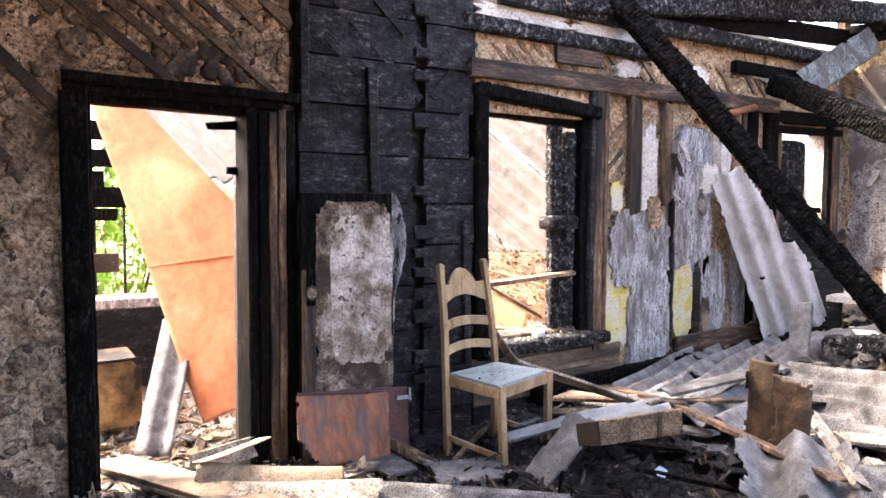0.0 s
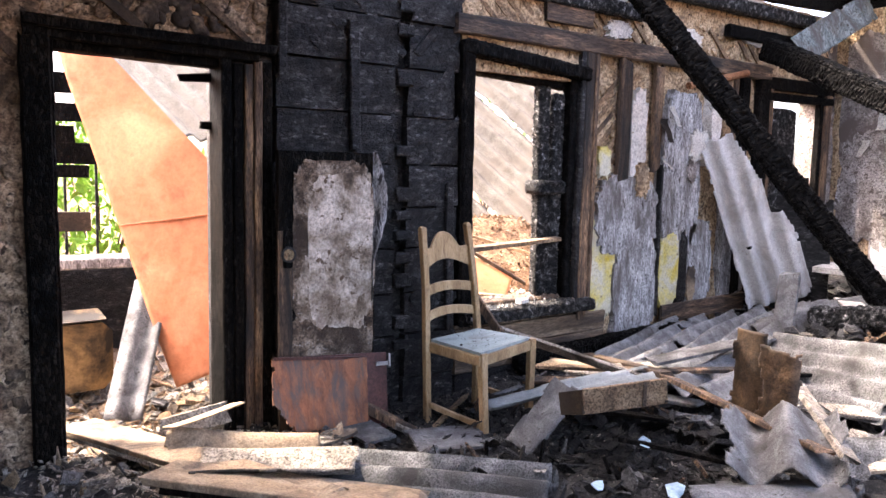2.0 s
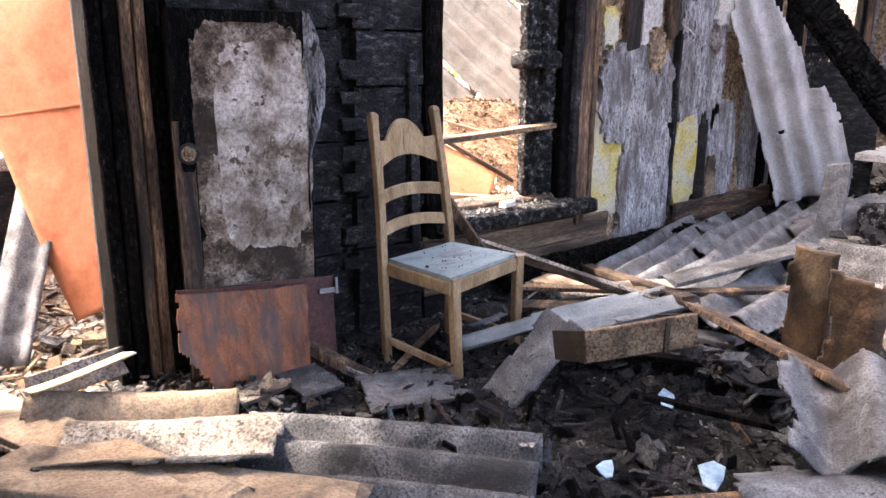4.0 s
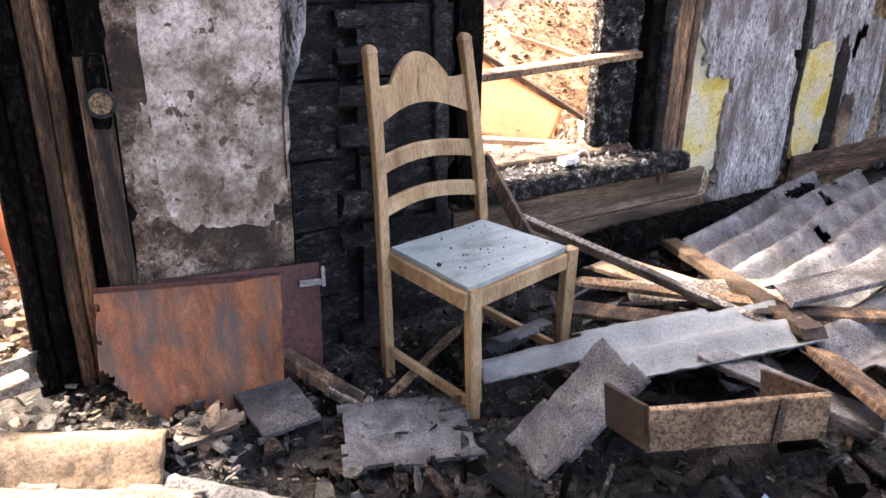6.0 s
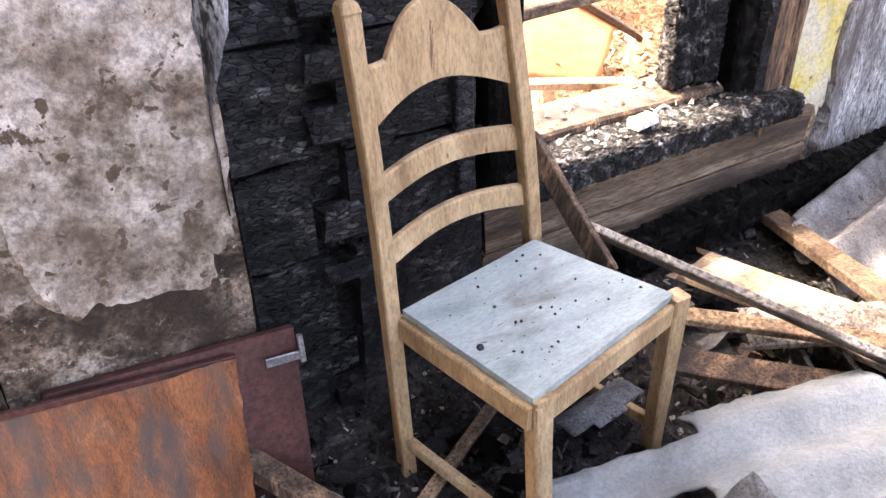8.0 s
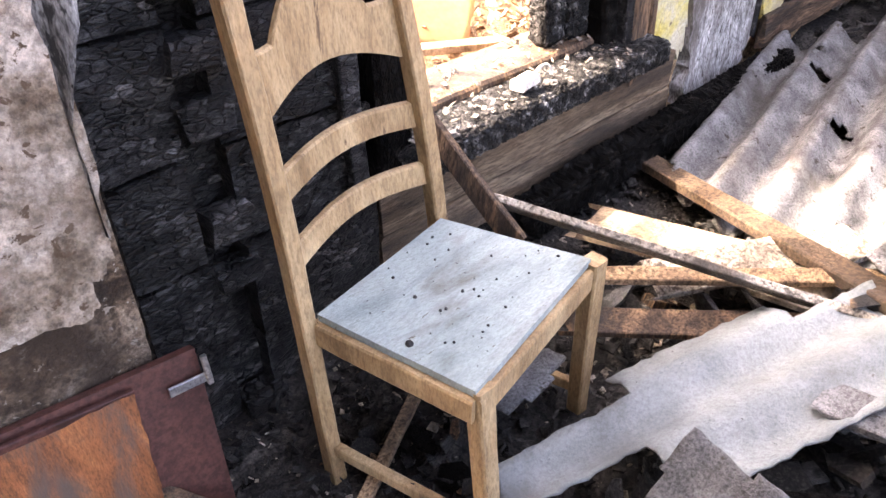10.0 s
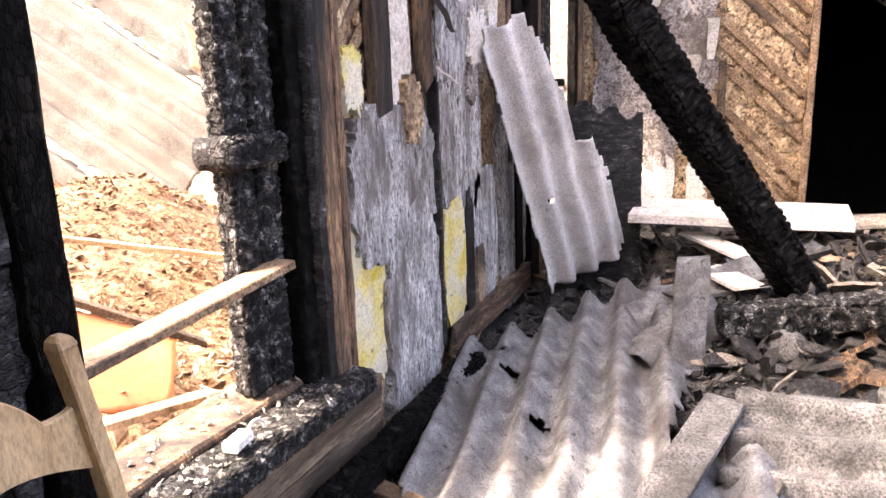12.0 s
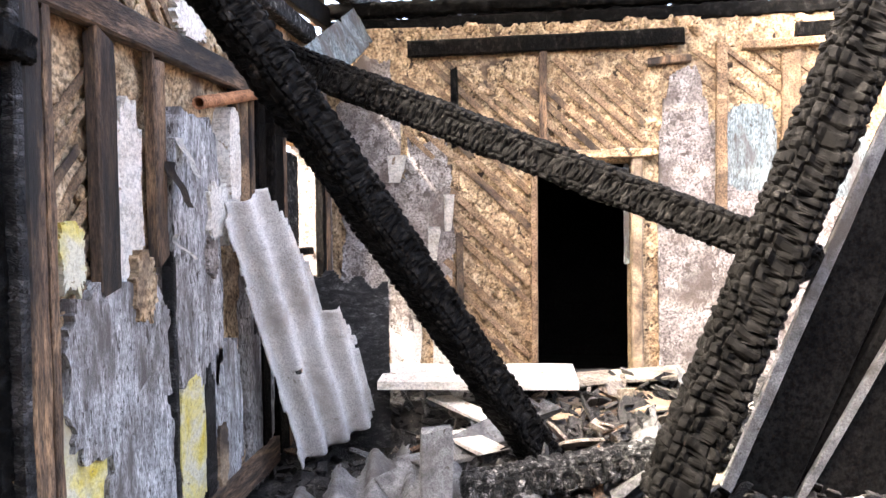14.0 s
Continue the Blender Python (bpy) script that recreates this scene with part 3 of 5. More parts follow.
timber((4.12, 3.58, 3.14), (5.71, 2.145, 0.59), 0.175, 0.165, "long charred roof timber leaning from the wall into the rubble", cell=0.045)
timber((6.100, 3.519, 2.636), (5.250, 1.087, 1.556), 0.2, 0.19, "charred timber fallen across the room between wall and post", cell=0.045, taper=0.82)
timber((5.120, 0.889, 2.673), (5.000, 1.717, 0.679), 0.235, 0.2, "thick upright timber covered in deep blocks of char", up=(1, 0, 0), cell=0.062, amp=0.018)
timber((2.25, 3.62, 3.08), (3.15, 2.75, 3.15), 0.15, 0.1, "charred stub of a ceiling beam over the wall", cell=0.06)
timber((3.727, 3.560, 2.983), (8.778, 3.500, 3.567), 0.14, 0.2, "ashy charred beam lying along the top of the wall", cell=0.06, mat=CHAR_ASH)
timber((5.158, 2.507, 0.660), (5.468, 1.278, 0.800), 0.14, 0.14, "charred log lying on the rubble", cell=0.07, mat=CHAR_ASH)
timber((3.45, 3.52, 0.33), (5.05, 3.52, 0.40), 0.13, 0.12, "charred log lying along the foot of the wall", cell=0.03)


# ---- window wall: planks, laths, casings, patches ----
def board(parent, name, p0, p1, w, h, mat, label="", up=(0, 0, 1), rough=0.004, ragged=0.01, taper=1.0):
    return part(name, beam(bmesh.new(), p0, p1, w, h, up, rough=rough, ragged=ragged, taper=taper), mat, parent, label)


def lath_field(parent, a0, a1, z0, z1, face, slope, gap, width, mat, axis="y", skip=0.12, breaks=0.15, label=""):
    """Parallel diagonal laths nailed over a rectangle of wall; slope: rise over run."""
    span = (z1 - z0) / abs(slope)
    k = 0
    a = a0 - span if slope < 0 else a0 - span
    while a < a1 + span:
        a += gap * random.uniform(0.85, 1.15)
        if random.random() < skip:
            continue
        p = (a, z1) if slope < 0 else (a, z0)
        q = (a + span, z0) if slope < 0 else (a + span, z1)
        t0 = max(0.0, (a0 - p[0]) / span)
        t1 = min(1.0, (a1 - p[0]) / span)
        if random.random() < breaks:
            t1 -= random.uniform(0.1, 0.4) * (t1 - t0)
        if t1 - t0 < 0.08:
            continue
        ends = []
        for t in (t0, t1):
            u, z = p[0] + span * t, p[1] + (q[1] - p[1]) * t
            y = face + random.uniform(-0.006, 0.004)
            ends.append((u, y, z) if axis == "y" else (y, u, z))
        bm = beam(bmesh.new(), *ends, width * random.uniform(0.8, 1.15), 0.014, up=(0, 1, 0) if axis == "y" else (1, 0, 0), seg=6, rough=0.003, ragged=0.01)
        part("lath", bm, mat, parent)


lath_field(wall, -1.6, 0.66, 0.05, 3.03, W - 0.012, -1.05, 0.21, 0.05, SOOT_LATH, skip=0.22, breaks=0.55)
lath_field(wall, 0.66, 1.801, 2.2, 3.03, W - 0.012, -0.75, 0.19, 0.045, SOOT_LATH, skip=0.35, breaks=0.5)
lath_field(wall, 4.247, 4.512, 1.2, 2.36, W + 0.004, 0.95, 0.11, 0.035, LATH, skip=0.3)
lath_field(wall, 3.092, 6.211, 2.52, 2.74, W + 0.004, -0.9, 0.12, 0.035, LATH, skip=0.3)
lath_field(wall, 2.703, 3.039, 0.5, 2.9, W - 0.02, 1.1, 0.3, 0.05, CHAR, skip=0.1)
lath_field(wall, 1.861, 2.62, 2.2, 3.0, W - 0.03, -0.9, 0.28, 0.05, CHAR, skip=0.0)
# lumps of clay squeezed between the laths
def lumps(parent, a0, a1, z0, z1, face, n, mat, axis="y", size=0.05):
    bm = bmesh.new()
    for _ in range(n):
        a, z = random.uniform(a0, a1), random.uniform(z0, z1)
        s = random.uniform(0.35, 1.0) * size
        m = Matrix.Translation((a, face, z) if axis == "y" else (face, a, z)) @ (turn(y=random.uniform(0, 360)) @ Matrix.Diagonal((s, s * 0.32, s * 0.65, 1)) if axis == "y" else turn(x=random.uniform(0, 360)) @ Matrix.Diagonal((s * 0.32, s, s * 0.65, 1)))
        vs = bmesh.ops.create_icosphere(bm, subdivisions=2, radius=1.0, matrix=m)["verts"]
        c = m.translation
        for v in vs:
            v.co += (v.co - c) * noise.noise(v.co * 30) * 0.9
    return tagged(part("clay_lumps", bm, mat, parent, smooth=True), kind="stuff")
lumps(wall, -1.4, 0.64, 0.1, 3.0, W + 0.012, 620, CLAY_DARK, size=0.075)
lumps(wall, 0.7, 1.781, 2.25, 3.0, W + 0.012, 330, CLAY_DARK, size=0.07)
lumps(wall, 3.145, 6.153, 2.52, 2.74, W + 0.01, 130, CLAY, size=0.045)
lumps(wall, 4.225, 4.557, 0.5, 2.3, W + 0.015, 50, CLAY, size=0.04)

# charred log courses between the door and the first window, with the notched corner joint
z = 0.05
while z < 3.0:
    hgt = random.uniform(0.24, 0.3)
    for x0, x1 in ((1.83, 2.585), (2.655, 3.02)):
        off = random.uniform(-0.012, 0.012)
        bm = slab(bmesh.new(), x0 + random.uniform(-0.01, 0.012), x1 + random.uniform(-0.03, 0.01), z + 0.006, z + hgt - 0.006, W - 0.03 + off, W + 0.06, 0.022, 0.012, 9)
        part("log_course", bm, CHAR, wall)
    for k in range(2):
        zz = z + hgt * (0.1 + 0.5 * k)
        if random.random() < 0.75:
            board(wall, "notch_block", (2.57, W - 0.02, zz + 0.05), (2.675, W - 0.02, zz + 0.05), 0.08, random.uniform(0.05, 0.1), CHAR, up=(0, 0, 1))
    z += hgt
board(wall, "batten", (2.27, W - 0.06, 2.37), (2.29, W - 0.06, 1.68), 0.06, 0.04, CHAR, "", (0, 1, 0), 0.006)
board(wall, "batten", (1.86, W - 0.05, 2.75), (1.86, W - 0.05, 2.05), 0.05, 0.04, CHAR, "", (0, 1, 0), 0.006)
board(wall, "batten", (2.95, W - 0.05, 1.5), (2.97, W - 0.05, 0.6), 0.05, 0.03, CHAR, "", (0, 1, 0), 0.006)

# door frame
door1 = thing("door_1", (1.2, W, 0), "charred doorway casing with no leaf", "doorway", kind="structure")
for x, w_, y, d_ in ((0.735, 0.12, W - 0.02, 0.06), (0.785, 0.05, W + 0.06, 0.18)):
    board(door1, "casing", (x, y, 0.0), (x - 0.01, y, 2.12), w_, d_, CHAR_FINE, up=(0, 1, 0), rough=0.005)
for x, w_, y, d_, m_ in ((1.575, 0.055, W + 0.06, 0.2, CHAR_FINE), (1.635, 0.05, W + 0.0, 0.07, CHAR_FINE), (1.69, 0.045, W - 0.015, 0.05, SOOT_WOOD), (1.735, 0.04, W - 0.03, 0.05, SOOT_WOOD), (1.785, 0.055, W - 0.02, 0.05, CHAR_FINE)):
    board(door1, "casing", (x, y, 0.0), (x, y, 2.10 + random.uniform(-0.03, 0.02)), w_, d_, m_, up=(0, 1, 0), rough=0.005)
for z_, h_, y, x1 in ((2.085, 0.05, W + 0.05, 1.58), (2.125, 0.05, W - 0.0, 1.74), (2.165, 0.05, W - 0.03, 1.82)):
    board(door1, "lintel", (0.68, y, z_ + 0.015), (x1, y, z_), h_, 0.1, CHAR_FINE, up=(0, 1, 0), rough=0.005)

board(door1, "stub", (1.395, 3.800, 2.009), (1.649, 3.800, 2.031), 0.035, 0.03, CHAR_FINE, up=(0, 1, 0), rough=0.004, taper=1.6)
board(door1, "stub", (1.495, 3.800, 1.780), (1.653, 3.800, 1.784), 0.035, 0.03, CHAR_FINE, up=(0, 1, 0), rough=0.004, taper=1.6)

# horizontal rails and studs over the right part
rails = [((2.986, W - 0.03, 2.46), (6.328, W - 0.03, 2.46), 0.12, 0.06, SOOT_RAIL), ((2.937, W - 0.04, 2.738), (4.667, W - 0.04, 2.731), 0.1, 0.08, CHAR_ASH), ((3.203, W - 0.05, 2.931), (6.903, W - 0.05, 2.950), 0.11, 0.09, CHAR_ASH), ((5.685, W - 0.04, 2.746), (6.729, W - 0.04, 2.750), 0.1, 0.06, CHAR_FINE), ((4.656, W - 0.02, 3.050), (7.481, W - 0.02, 3.196), 0.16, 0.05, CHAR_FINE)]
for p0, p1, h_, d_, m_ in rails:
    board(wall, "rail", p0, p1, h_, d_, m_, up=(0, 1, 0), rough=0.006)
board(wall, "rail_piece", (3.722, W - 0.03, 2.627), (4.141, W - 0.03, 2.627), 0.12, 0.04, SOOT_RAIL, up=(0, 1, 0))
for x, z0, z1, w_, m_ in ((4.135, 0.55, 2.4, 0.085, SOOT_WOOD), (4.205, 0.6, 2.4, 0.035, SOOT_WOOD), (4.07, 0.6, 2.4, 0.04, CHAR), (4.515, 1.55, 2.4, 0.115, SOOT_WOOD), (4.88, 1.62, 2.39, 0.085, SOOT_WOOD), (4.955, 0.5, 1.64, 0.03, CHAR), (5.66, 1.9, 2.4, 0.03, SOOT_WOOD), (5.745, 1.6, 2.4, 0.1, LATH), (5.85, 1.2, 2.4, 0.05, SOOT_WOOD), (5.98, 0.6, 2.4, 0.12, CHAR_FINE)):
    board(wall, "stud", (x, W - 0.03, z0), (x, W - 0.03, z1), w_, 0.05, m_, up=(0, 1, 0), rough=0.004, ragged=0.03)
board(wall, "plinth", (5.005, W - 0.06, 0.50), (6.094, W - 0.06, 0.52), 0.14, 0.04, SOOT_RAIL, up=(0, 1, 0))
for z_, m_ in ((0.36, PLANKS), (0.5, PLANKS), (0.22, CHAR)):
    board(wall, "plank", (3.039, W - 0.02, z_), (4.39, W - 0.02, z_ + 0.02), 0.135, 0.04, m_, "soot-stained plank under the window", up=(0, 1, 0))


def flake(cx, cz, rx, rz, mat, depth=0.0, th=0.012, seed=0, rag=0.2, name="flake", box=0.6, label=""):
    return part(name, blob_patch(bmesh.new(), cx, cz, rx, rz, W - 0.012 - depth - th, W + 0.03, seed, rag=rag, box=box), mat, wall, label)


flake(4.36, 0.9, 0.13, 0.38, YELLOW_PLASTER, seed=1, name="yellow_plaster", label="yellow painted plaster")
flake(4.345, 1.66, 0.065, 0.11, YELLOW_PLASTER, seed=21, rag=0.3, name="yellow_plaster")
flake(4.70, 1.84, 0.085, 0.36, WHITE_PLASTER, seed=2, rag=0.2, name="white_plaster")
flake(4.60, 1.27, 0.33, 0.29, GREY_BOARD, 0.02, seed=3, rag=0.14, name="grey_wallboard", label="torn grey soot-stained wallboard")
flake(4.71, 0.72, 0.23, 0.45, GREY_BOARD, 0.021, seed=36, rag=0.12, name="grey_wallboard")
flake(4.73, 1.53, 0.07, 0.12, CLAY, 0.034, seed=32, rag=0.3, name="clay_flake")
flake(5.19, 1.62, 0.235, 0.6, GREY_BOARD, 0.03, seed=4, rag=0.1, name="grey_wallboard")
flake(5.08, 0.84, 0.115, 0.28, YELLOW_PLASTER, 0.035, seed=5, rag=0.1, name="yellow_plaster")
flake(5.25, 0.82, 0.05, 0.3, CHAR, 0.036, seed=6, rag=0.2, name="burnt_gap")
flake(5.46, 0.86, 0.16, 0.36, GREY_BOARD, 0.03, seed=7, rag=0.16, name="grey_wallboard")
flake(5.36, 0.72, 0.05, 0.13, PALE_WOOD, 0.045, seed=33, rag=0.2, name="bare_patch")
flake(5.943, 1.1, 0.17, 0.7, GREY_BOARD, 0.02, seed=8, rag=0.1, name="grey_wallboard")
flake(5.575, 2.06, 0.065, 0.24, WHITE_PLASTER, 0.045, seed=9, rag=0.1, name="white_plaster")
flake(5.38, 1.8, 0.1, 0.13, WHITE_PLASTER, 0.046, seed=34, rag=0.4, name="white_plaster")
flake(5.3, 1.62, 0.05, 0.08, PLASTER, 0.046, seed=10, rag=0.35, name="white_plaster")
for cx, cz, rx, rz, k in ((3.45, 2.835, 0.4, 0.055, 40), (4.2, 2.83, 0.3, 0.05, 41), (4.446, 2.6, 0.12, 0.06, 42), (5.0, 3.0, 0.3, 0.05, 44), (5.8, 3.02, 0.4, 0.06, 45), (6.3, 2.72, 0.3, 0.05, 46), (5.25, 2.62, 0.14, 0.07, 47)):
    flake(cx, cz, rx, rz, WHITE_PLASTER, 0.0, seed=k, rag=0.3, name="white_plaster")
flake(7.413, 1.2, 0.09, 0.85, PLASTER, 0.0, seed=43, rag=0.1, name="plaster")
# curled shreds of torn wallpaper
def curl(parent, at, w_, h_, mat, axis="y", bend=0.06):
    bm = bmesh.new()
    rows = []
    for i in range(9):
        f = i / 8
        row = []
        for j in range(4):
            a = (j / 3 - 0.5) * w_ * (1 - 0.4 * f) + noise.noise(Vector((f * 3, j, at[2] * 9))) * 0.012
            o = -bend * f * f * 1.4 - 0.012 * math.sin(f * 7 + at[2] * 5)
            row.append(bm.verts.new((at[0] + a, at[1] + o, at[2] - h_ * f) if axis == "y" else (at[0] + o, at[1] + a, at[2] - h_ * f)))
        rows.append(row)
    for r0, r1 in zip(rows, rows[1:]):
        for j in range(3):
            bm.faces.new((r0[j], r0[j + 1], r1[j + 1], r1[j]))
    bmesh.ops.solidify(bm, geom=bm.faces[:], thickness=0.003)
    return part("wallpaper_shred", bm, mat, parent, smooth=True)
for x, z_, w_, h_ in ((4.93, 2.0, 0.09, 0.18), (4.94, 1.72, 0.05, 0.1), (5.02, 2.1, 0.07, 0.16), (5.5, 1.84, 0.03, 0.12)):
    curl(wall, (x, W - 0.07, z_), w_, h_, WHITE_PLASTER if w_ < 0.08 else SOOT_LATH)

# first window
win1 = thing("window_1", (3.572, W, WIN1[2]), "burnt-out window frame with a charred sill and no glass", "window", kind="structure")
board(win1, "casing", (3.087, W - 0.02, 0.6), (3.071, W - 0.02, 2.34), 0.1, 0.1, CHAR_FINE, up=(0, 1, 0), rough=0.008)
part("window_header", char_beam(bmesh.new(), (3.029, W - 0.03, 2.33), (4.148, W - 0.03, 2.25), 0.11, 0.1, cell=0.028, amp=0.008, res=0.009), CHAR_BEAM, win1, smooth=True)
part("frame_post", char_beam(bmesh.new(), (3.826, W + 0.09, 0.72), (3.826, W + 0.09, 2.22), 0.115, 0.08, up=(0, 1, 0), cell=0.026, amp=0.01, res=0.008), CHAR_ASH, win1, smooth=True)
part("frame_post", char_beam(bmesh.new(), (3.962, W + 0.08, 0.72), (3.962, W + 0.08, 2.12), 0.15, 0.07, up=(0, 1, 0), cell=0.026, amp=0.01, res=0.008), CHAR_ASH, win1, smooth=True)
part("frame_post", char_beam(bmesh.new(), (4.025, W + 0.03, 0.68), (4.025, W + 0.03, 2.26), 0.08, 0.1, up=(0, 1, 0), cell=0.03, amp=0.006, res=0.01), CHAR_BEAM, win1, smooth=True)
part("frame_bar", char_beam(bmesh.new(), (3.72, W + 0.07, 1.475), (4.0, W + 0.07, 1.475), 0.17, 0.1, cell=0.025, amp=0.01, res=0.008), CHAR_ASH, win1, smooth=True)
part("frame_head", char_beam(bmesh.new(), (3.103, W + 0.08, 2.22), (4.06, W + 0.08, 2.17), 0.1, 0.06, cell=0.026, amp=0.01, res=0.009), CHAR_BEAM, win1, smooth=True)
part("window_sill", char_beam(bmesh.new(), (3.081, W - 0.05, 0.655), (4.203, W - 0.05, 0.66), 0.2, 0.09, cell=0.02, amp=0.008, res=0.009), CHAR_ASH, win1, "charred sill board", smooth=True)
board(win1, "sill_back", (3.103, W + 0.12, 0.69), (4.093, W + 0.12, 0.69), 0.2, 0.06, SOOT_WOOD)
solid("wooden_stick", beam(bmesh.new(), (3.06, W - 0.0, 1.075), (3.94, W + 0.02, 1.12), 0.085, 0.028, up=(0, 0, 1), rough=0.002), LATH, "bare wooden slat lying across the window opening", "slat")
# second window
win2 = thing("window_2", (6.742, W, 0.5), "charred window frame with a cross bar", "window", kind="structure")
for x, w_, m_ in ((6.27, 0.165, CHAR_FINE), (6.375, 0.06, SOOT_WOOD), (7.208, 0.06, CHAR_FINE), (7.329, 0.1, SOOT_WOOD)):
    board(win2, "casing", (x, W - 0.02, 0.46), (x, W - 0.02, 2.38), w_, 0.06, m_, up=(0, 1, 0))
for z_, h_ in ((2.38, 0.11), (2.27, 0.07)):
    board(win2, "window_header", (6.188, W - 0.025, z_), (7.389, W - 0.025, z_ + 0.02), h_, 0.06, CHAR_FINE, up=(0, 1, 0))
part("frame_post", char_beam(bmesh.new(), (6.76, W + 0.09, 0.6), (6.76, W + 0.09, 2.2), 0.43, 0.08, up=(0, 1, 0), cell=0.03, amp=0.008, res=0.012), CHAR_ASH, win2, smooth=True)
board(win2, "frame_bar", (6.352, W + 0.06, 1.56), (7.22, W + 0.06, 1.56), 0.05, 0.05, CHAR_FINE, up=(0, 1, 0))

# rusty pipe and a bent metal flap at the top of the wall
pipe = bmesh.new()
p0, p1, d, s_, n_ = axes((5.2, W - 0.06, 2.265), (5.9, W - 0.1, 2.42))
rings = []
for r in (0.028, 0.022):
    rings.append([[pipe.verts.new(p + s_ * math.cos(a * 0.3927) * r + n_ * math.sin(a * 0.3927) * r) for a in range(16)] for p in (p0, p1)])
for a in range(16):
    b = (a + 1) % 16
    pipe.faces.new((rings[0][0][a], rings[0][0][b], rings[0][1][b], rings[0][1][a]))
    pipe.faces.new((rings[1][0][a], rings[1][1][a], rings[1][1][b], rings[1][0][b]))
    for e in (0, 1):
        pipe.faces.new((rings[0][e][a], rings[1][e][a], rings[1][e][b], rings[0][e][b]))
solid("rusty_pipe", pipe, RUST, "short rusty iron pipe sticking out of the wall", "pipe", smooth=True)
solid("metal_flap", sheet(bmesh.new(), (6.415, 3.500, 2.761), (1.068, -0.050, 0.509), (0.26, -0.2, -0.2), 1.18, 0.26, 0.006, warp=0.06, ragged=0.012, res=0.02), BLUE_PLASTER, "bent pale metal flap hanging from the roof edge", "metal sheet", smooth=True)

# ---- end wall ----
lath_field(end, 1.426, 3.091, 2.195, 2.862, FAR - 0.03, 0.95, 0.13, 0.045, LATH, axis="x", skip=0.2, breaks=0.35)
lath_field(end, 2.213, 2.809, 0.636, 2.173, FAR - 0.03, 0.95, 0.13, 0.045, LATH, axis="x")
lath_field(end, -0.847, 1.291, 2.557, 2.896, FAR - 0.014, 0.8, 0.2, 0.04, LATH, axis="x", skip=0.3)
lumps(end, 1.426, 3.091, 2.195, 2.862, FAR + 0.008, 380, CLAY, axis="x", size=0.055)
lumps(end, 2.213, 2.809, 0.636, 2.161, FAR + 0.008, 300, CLAY, axis="x", size=0.055)
lumps(end, -0.734, 1.291, 2.613, 3.009, FAR + 0.012, 80, CLAY, axis="x", size=0.055)
lumps(end, 1.066, 3.091, 2.997, 3.099, FAR - 0.02, 150, CLAY, axis="x", size=0.05)
def end_flake(y, z, ry, rz, mat, th=0.03, seed=0, rag=0.2, name="plaster", box=0.6):
    return part(name, blob_patch(bmesh.new(), y, z, ry, rz, FAR - th, FAR + 0.02, seed, rag=rag, axis="x", box=box), mat, end)
end_flake(3.349, 2.218, 0.225, 0.701, PLASTER, 0.03, 51, 0.12)
end_flake(3.259, 1.483, 0.304, 0.508, PLASTER, 0.034, 52, 0.2)
end_flake(2.922, 1.766, 0.18, 0.565, PLASTER, 0.038, 53, 0.25)
end_flake(3.113, 0.918, 0.113, 0.395, WHITE_PLASTER, 0.03, 54, 0.12, "white_plaster")
end_flake(2.843, 0.805, 0.068, 0.339, WHITE_PLASTER, 0.03, 55, 0.2, "white_plaster")
end_flake(1.156, 1.483, 0.18, 1.243, PLASTER, 0.04, 56, 0.07)
end_flake(0.841, 1.427, 0.337, 0.96, PLASTER, 0.03, 57, 0.1)
end_flake(0.728, 2.218, 0.18, 0.294, BLUE_PLASTER, 0.035, 58, 0.14, "blue_plaster")
end_flake(0.188, 2.218, 0.202, 0.362, BLUE_PLASTER, 0.035, 59, 0.14, "blue_plaster")
end_flake(0.053, 1.314, 0.562, 0.847, PLASTER, 0.028, 60, 0.1)
end_flake(-1.072, 1.427, 0.562, 1.017, PLASTER, 0.03, 61, 0.1)
for y, z0, z1, w_, m_ in ((2.731, 2.274, 2.805, 0.05, CHAR_FINE), (2.114, 2.19, 2.9, 0.055, SOOT_WOOD), (0.919, 1.54, 2.918, 0.075, LATH), (0.469, 2.105, 2.839, 0.12, LATH), (2.708, 1.088, 1.653, 0.05, SOOT_LATH)):
    board(end, "stud", (FAR - 0.045, y, z0), (FAR - 0.045, y, z1), w_, 0.04, m_, up=(1, 0, 0), ragged=0.02)
for y0, y1, z_, h_, m_ in ((3.057, 1.168, 2.955, 0.11, CHAR_FINE), (0.447, -2.197, 2.986, 0.1, CHAR_FINE), (1.403, 1.122, 2.805, 0.05, SOOT_WOOD), (0.784, 0.222, 2.896, 0.06, LATH)):
    board(end, "rail", (FAR - 0.05, y0, z_), (FAR - 0.05, y1, z_ + 0.02), h_, 0.06, m_, up=(1, 0, 0), rough=0.006)
for k, z_ in enumerate((3.14, 3.26)):
    part("top_log", char_beam(bmesh.new(), (FAR + 0.06, 3.7, z_), (FAR + 0.02, -2.5, z_ + 0.03), 0.13, 0.12, cell=0.08, amp=0.014, res=0.03), CHAR_BEAM, end, "charred top log", smooth=True)
for y, z_, w_, h_ in ((3.147, 2.218, 0.14, 0.2), (2.888, 1.709, 0.1, 0.24), (2.776, 1.935, 0.08, 0.26), (3.316, 1.935, 0.08, 0.15)):
    curl(end, (FAR - 0.05, y, z_), w_, h_, WHITE_PLASTER, axis="x", bend=0.09)
door2 = thing("door_2", (FAR, 1.786, 0.41), "bare wooden doorway into a dark room", "doorway", kind="structure")
board(door2, "casing", (FAR - 0.03, 2.185, 0.297), (FAR - 0.03, 2.18, 2.16), 0.045, 0.1, LATH, up=(1, 0, 0))
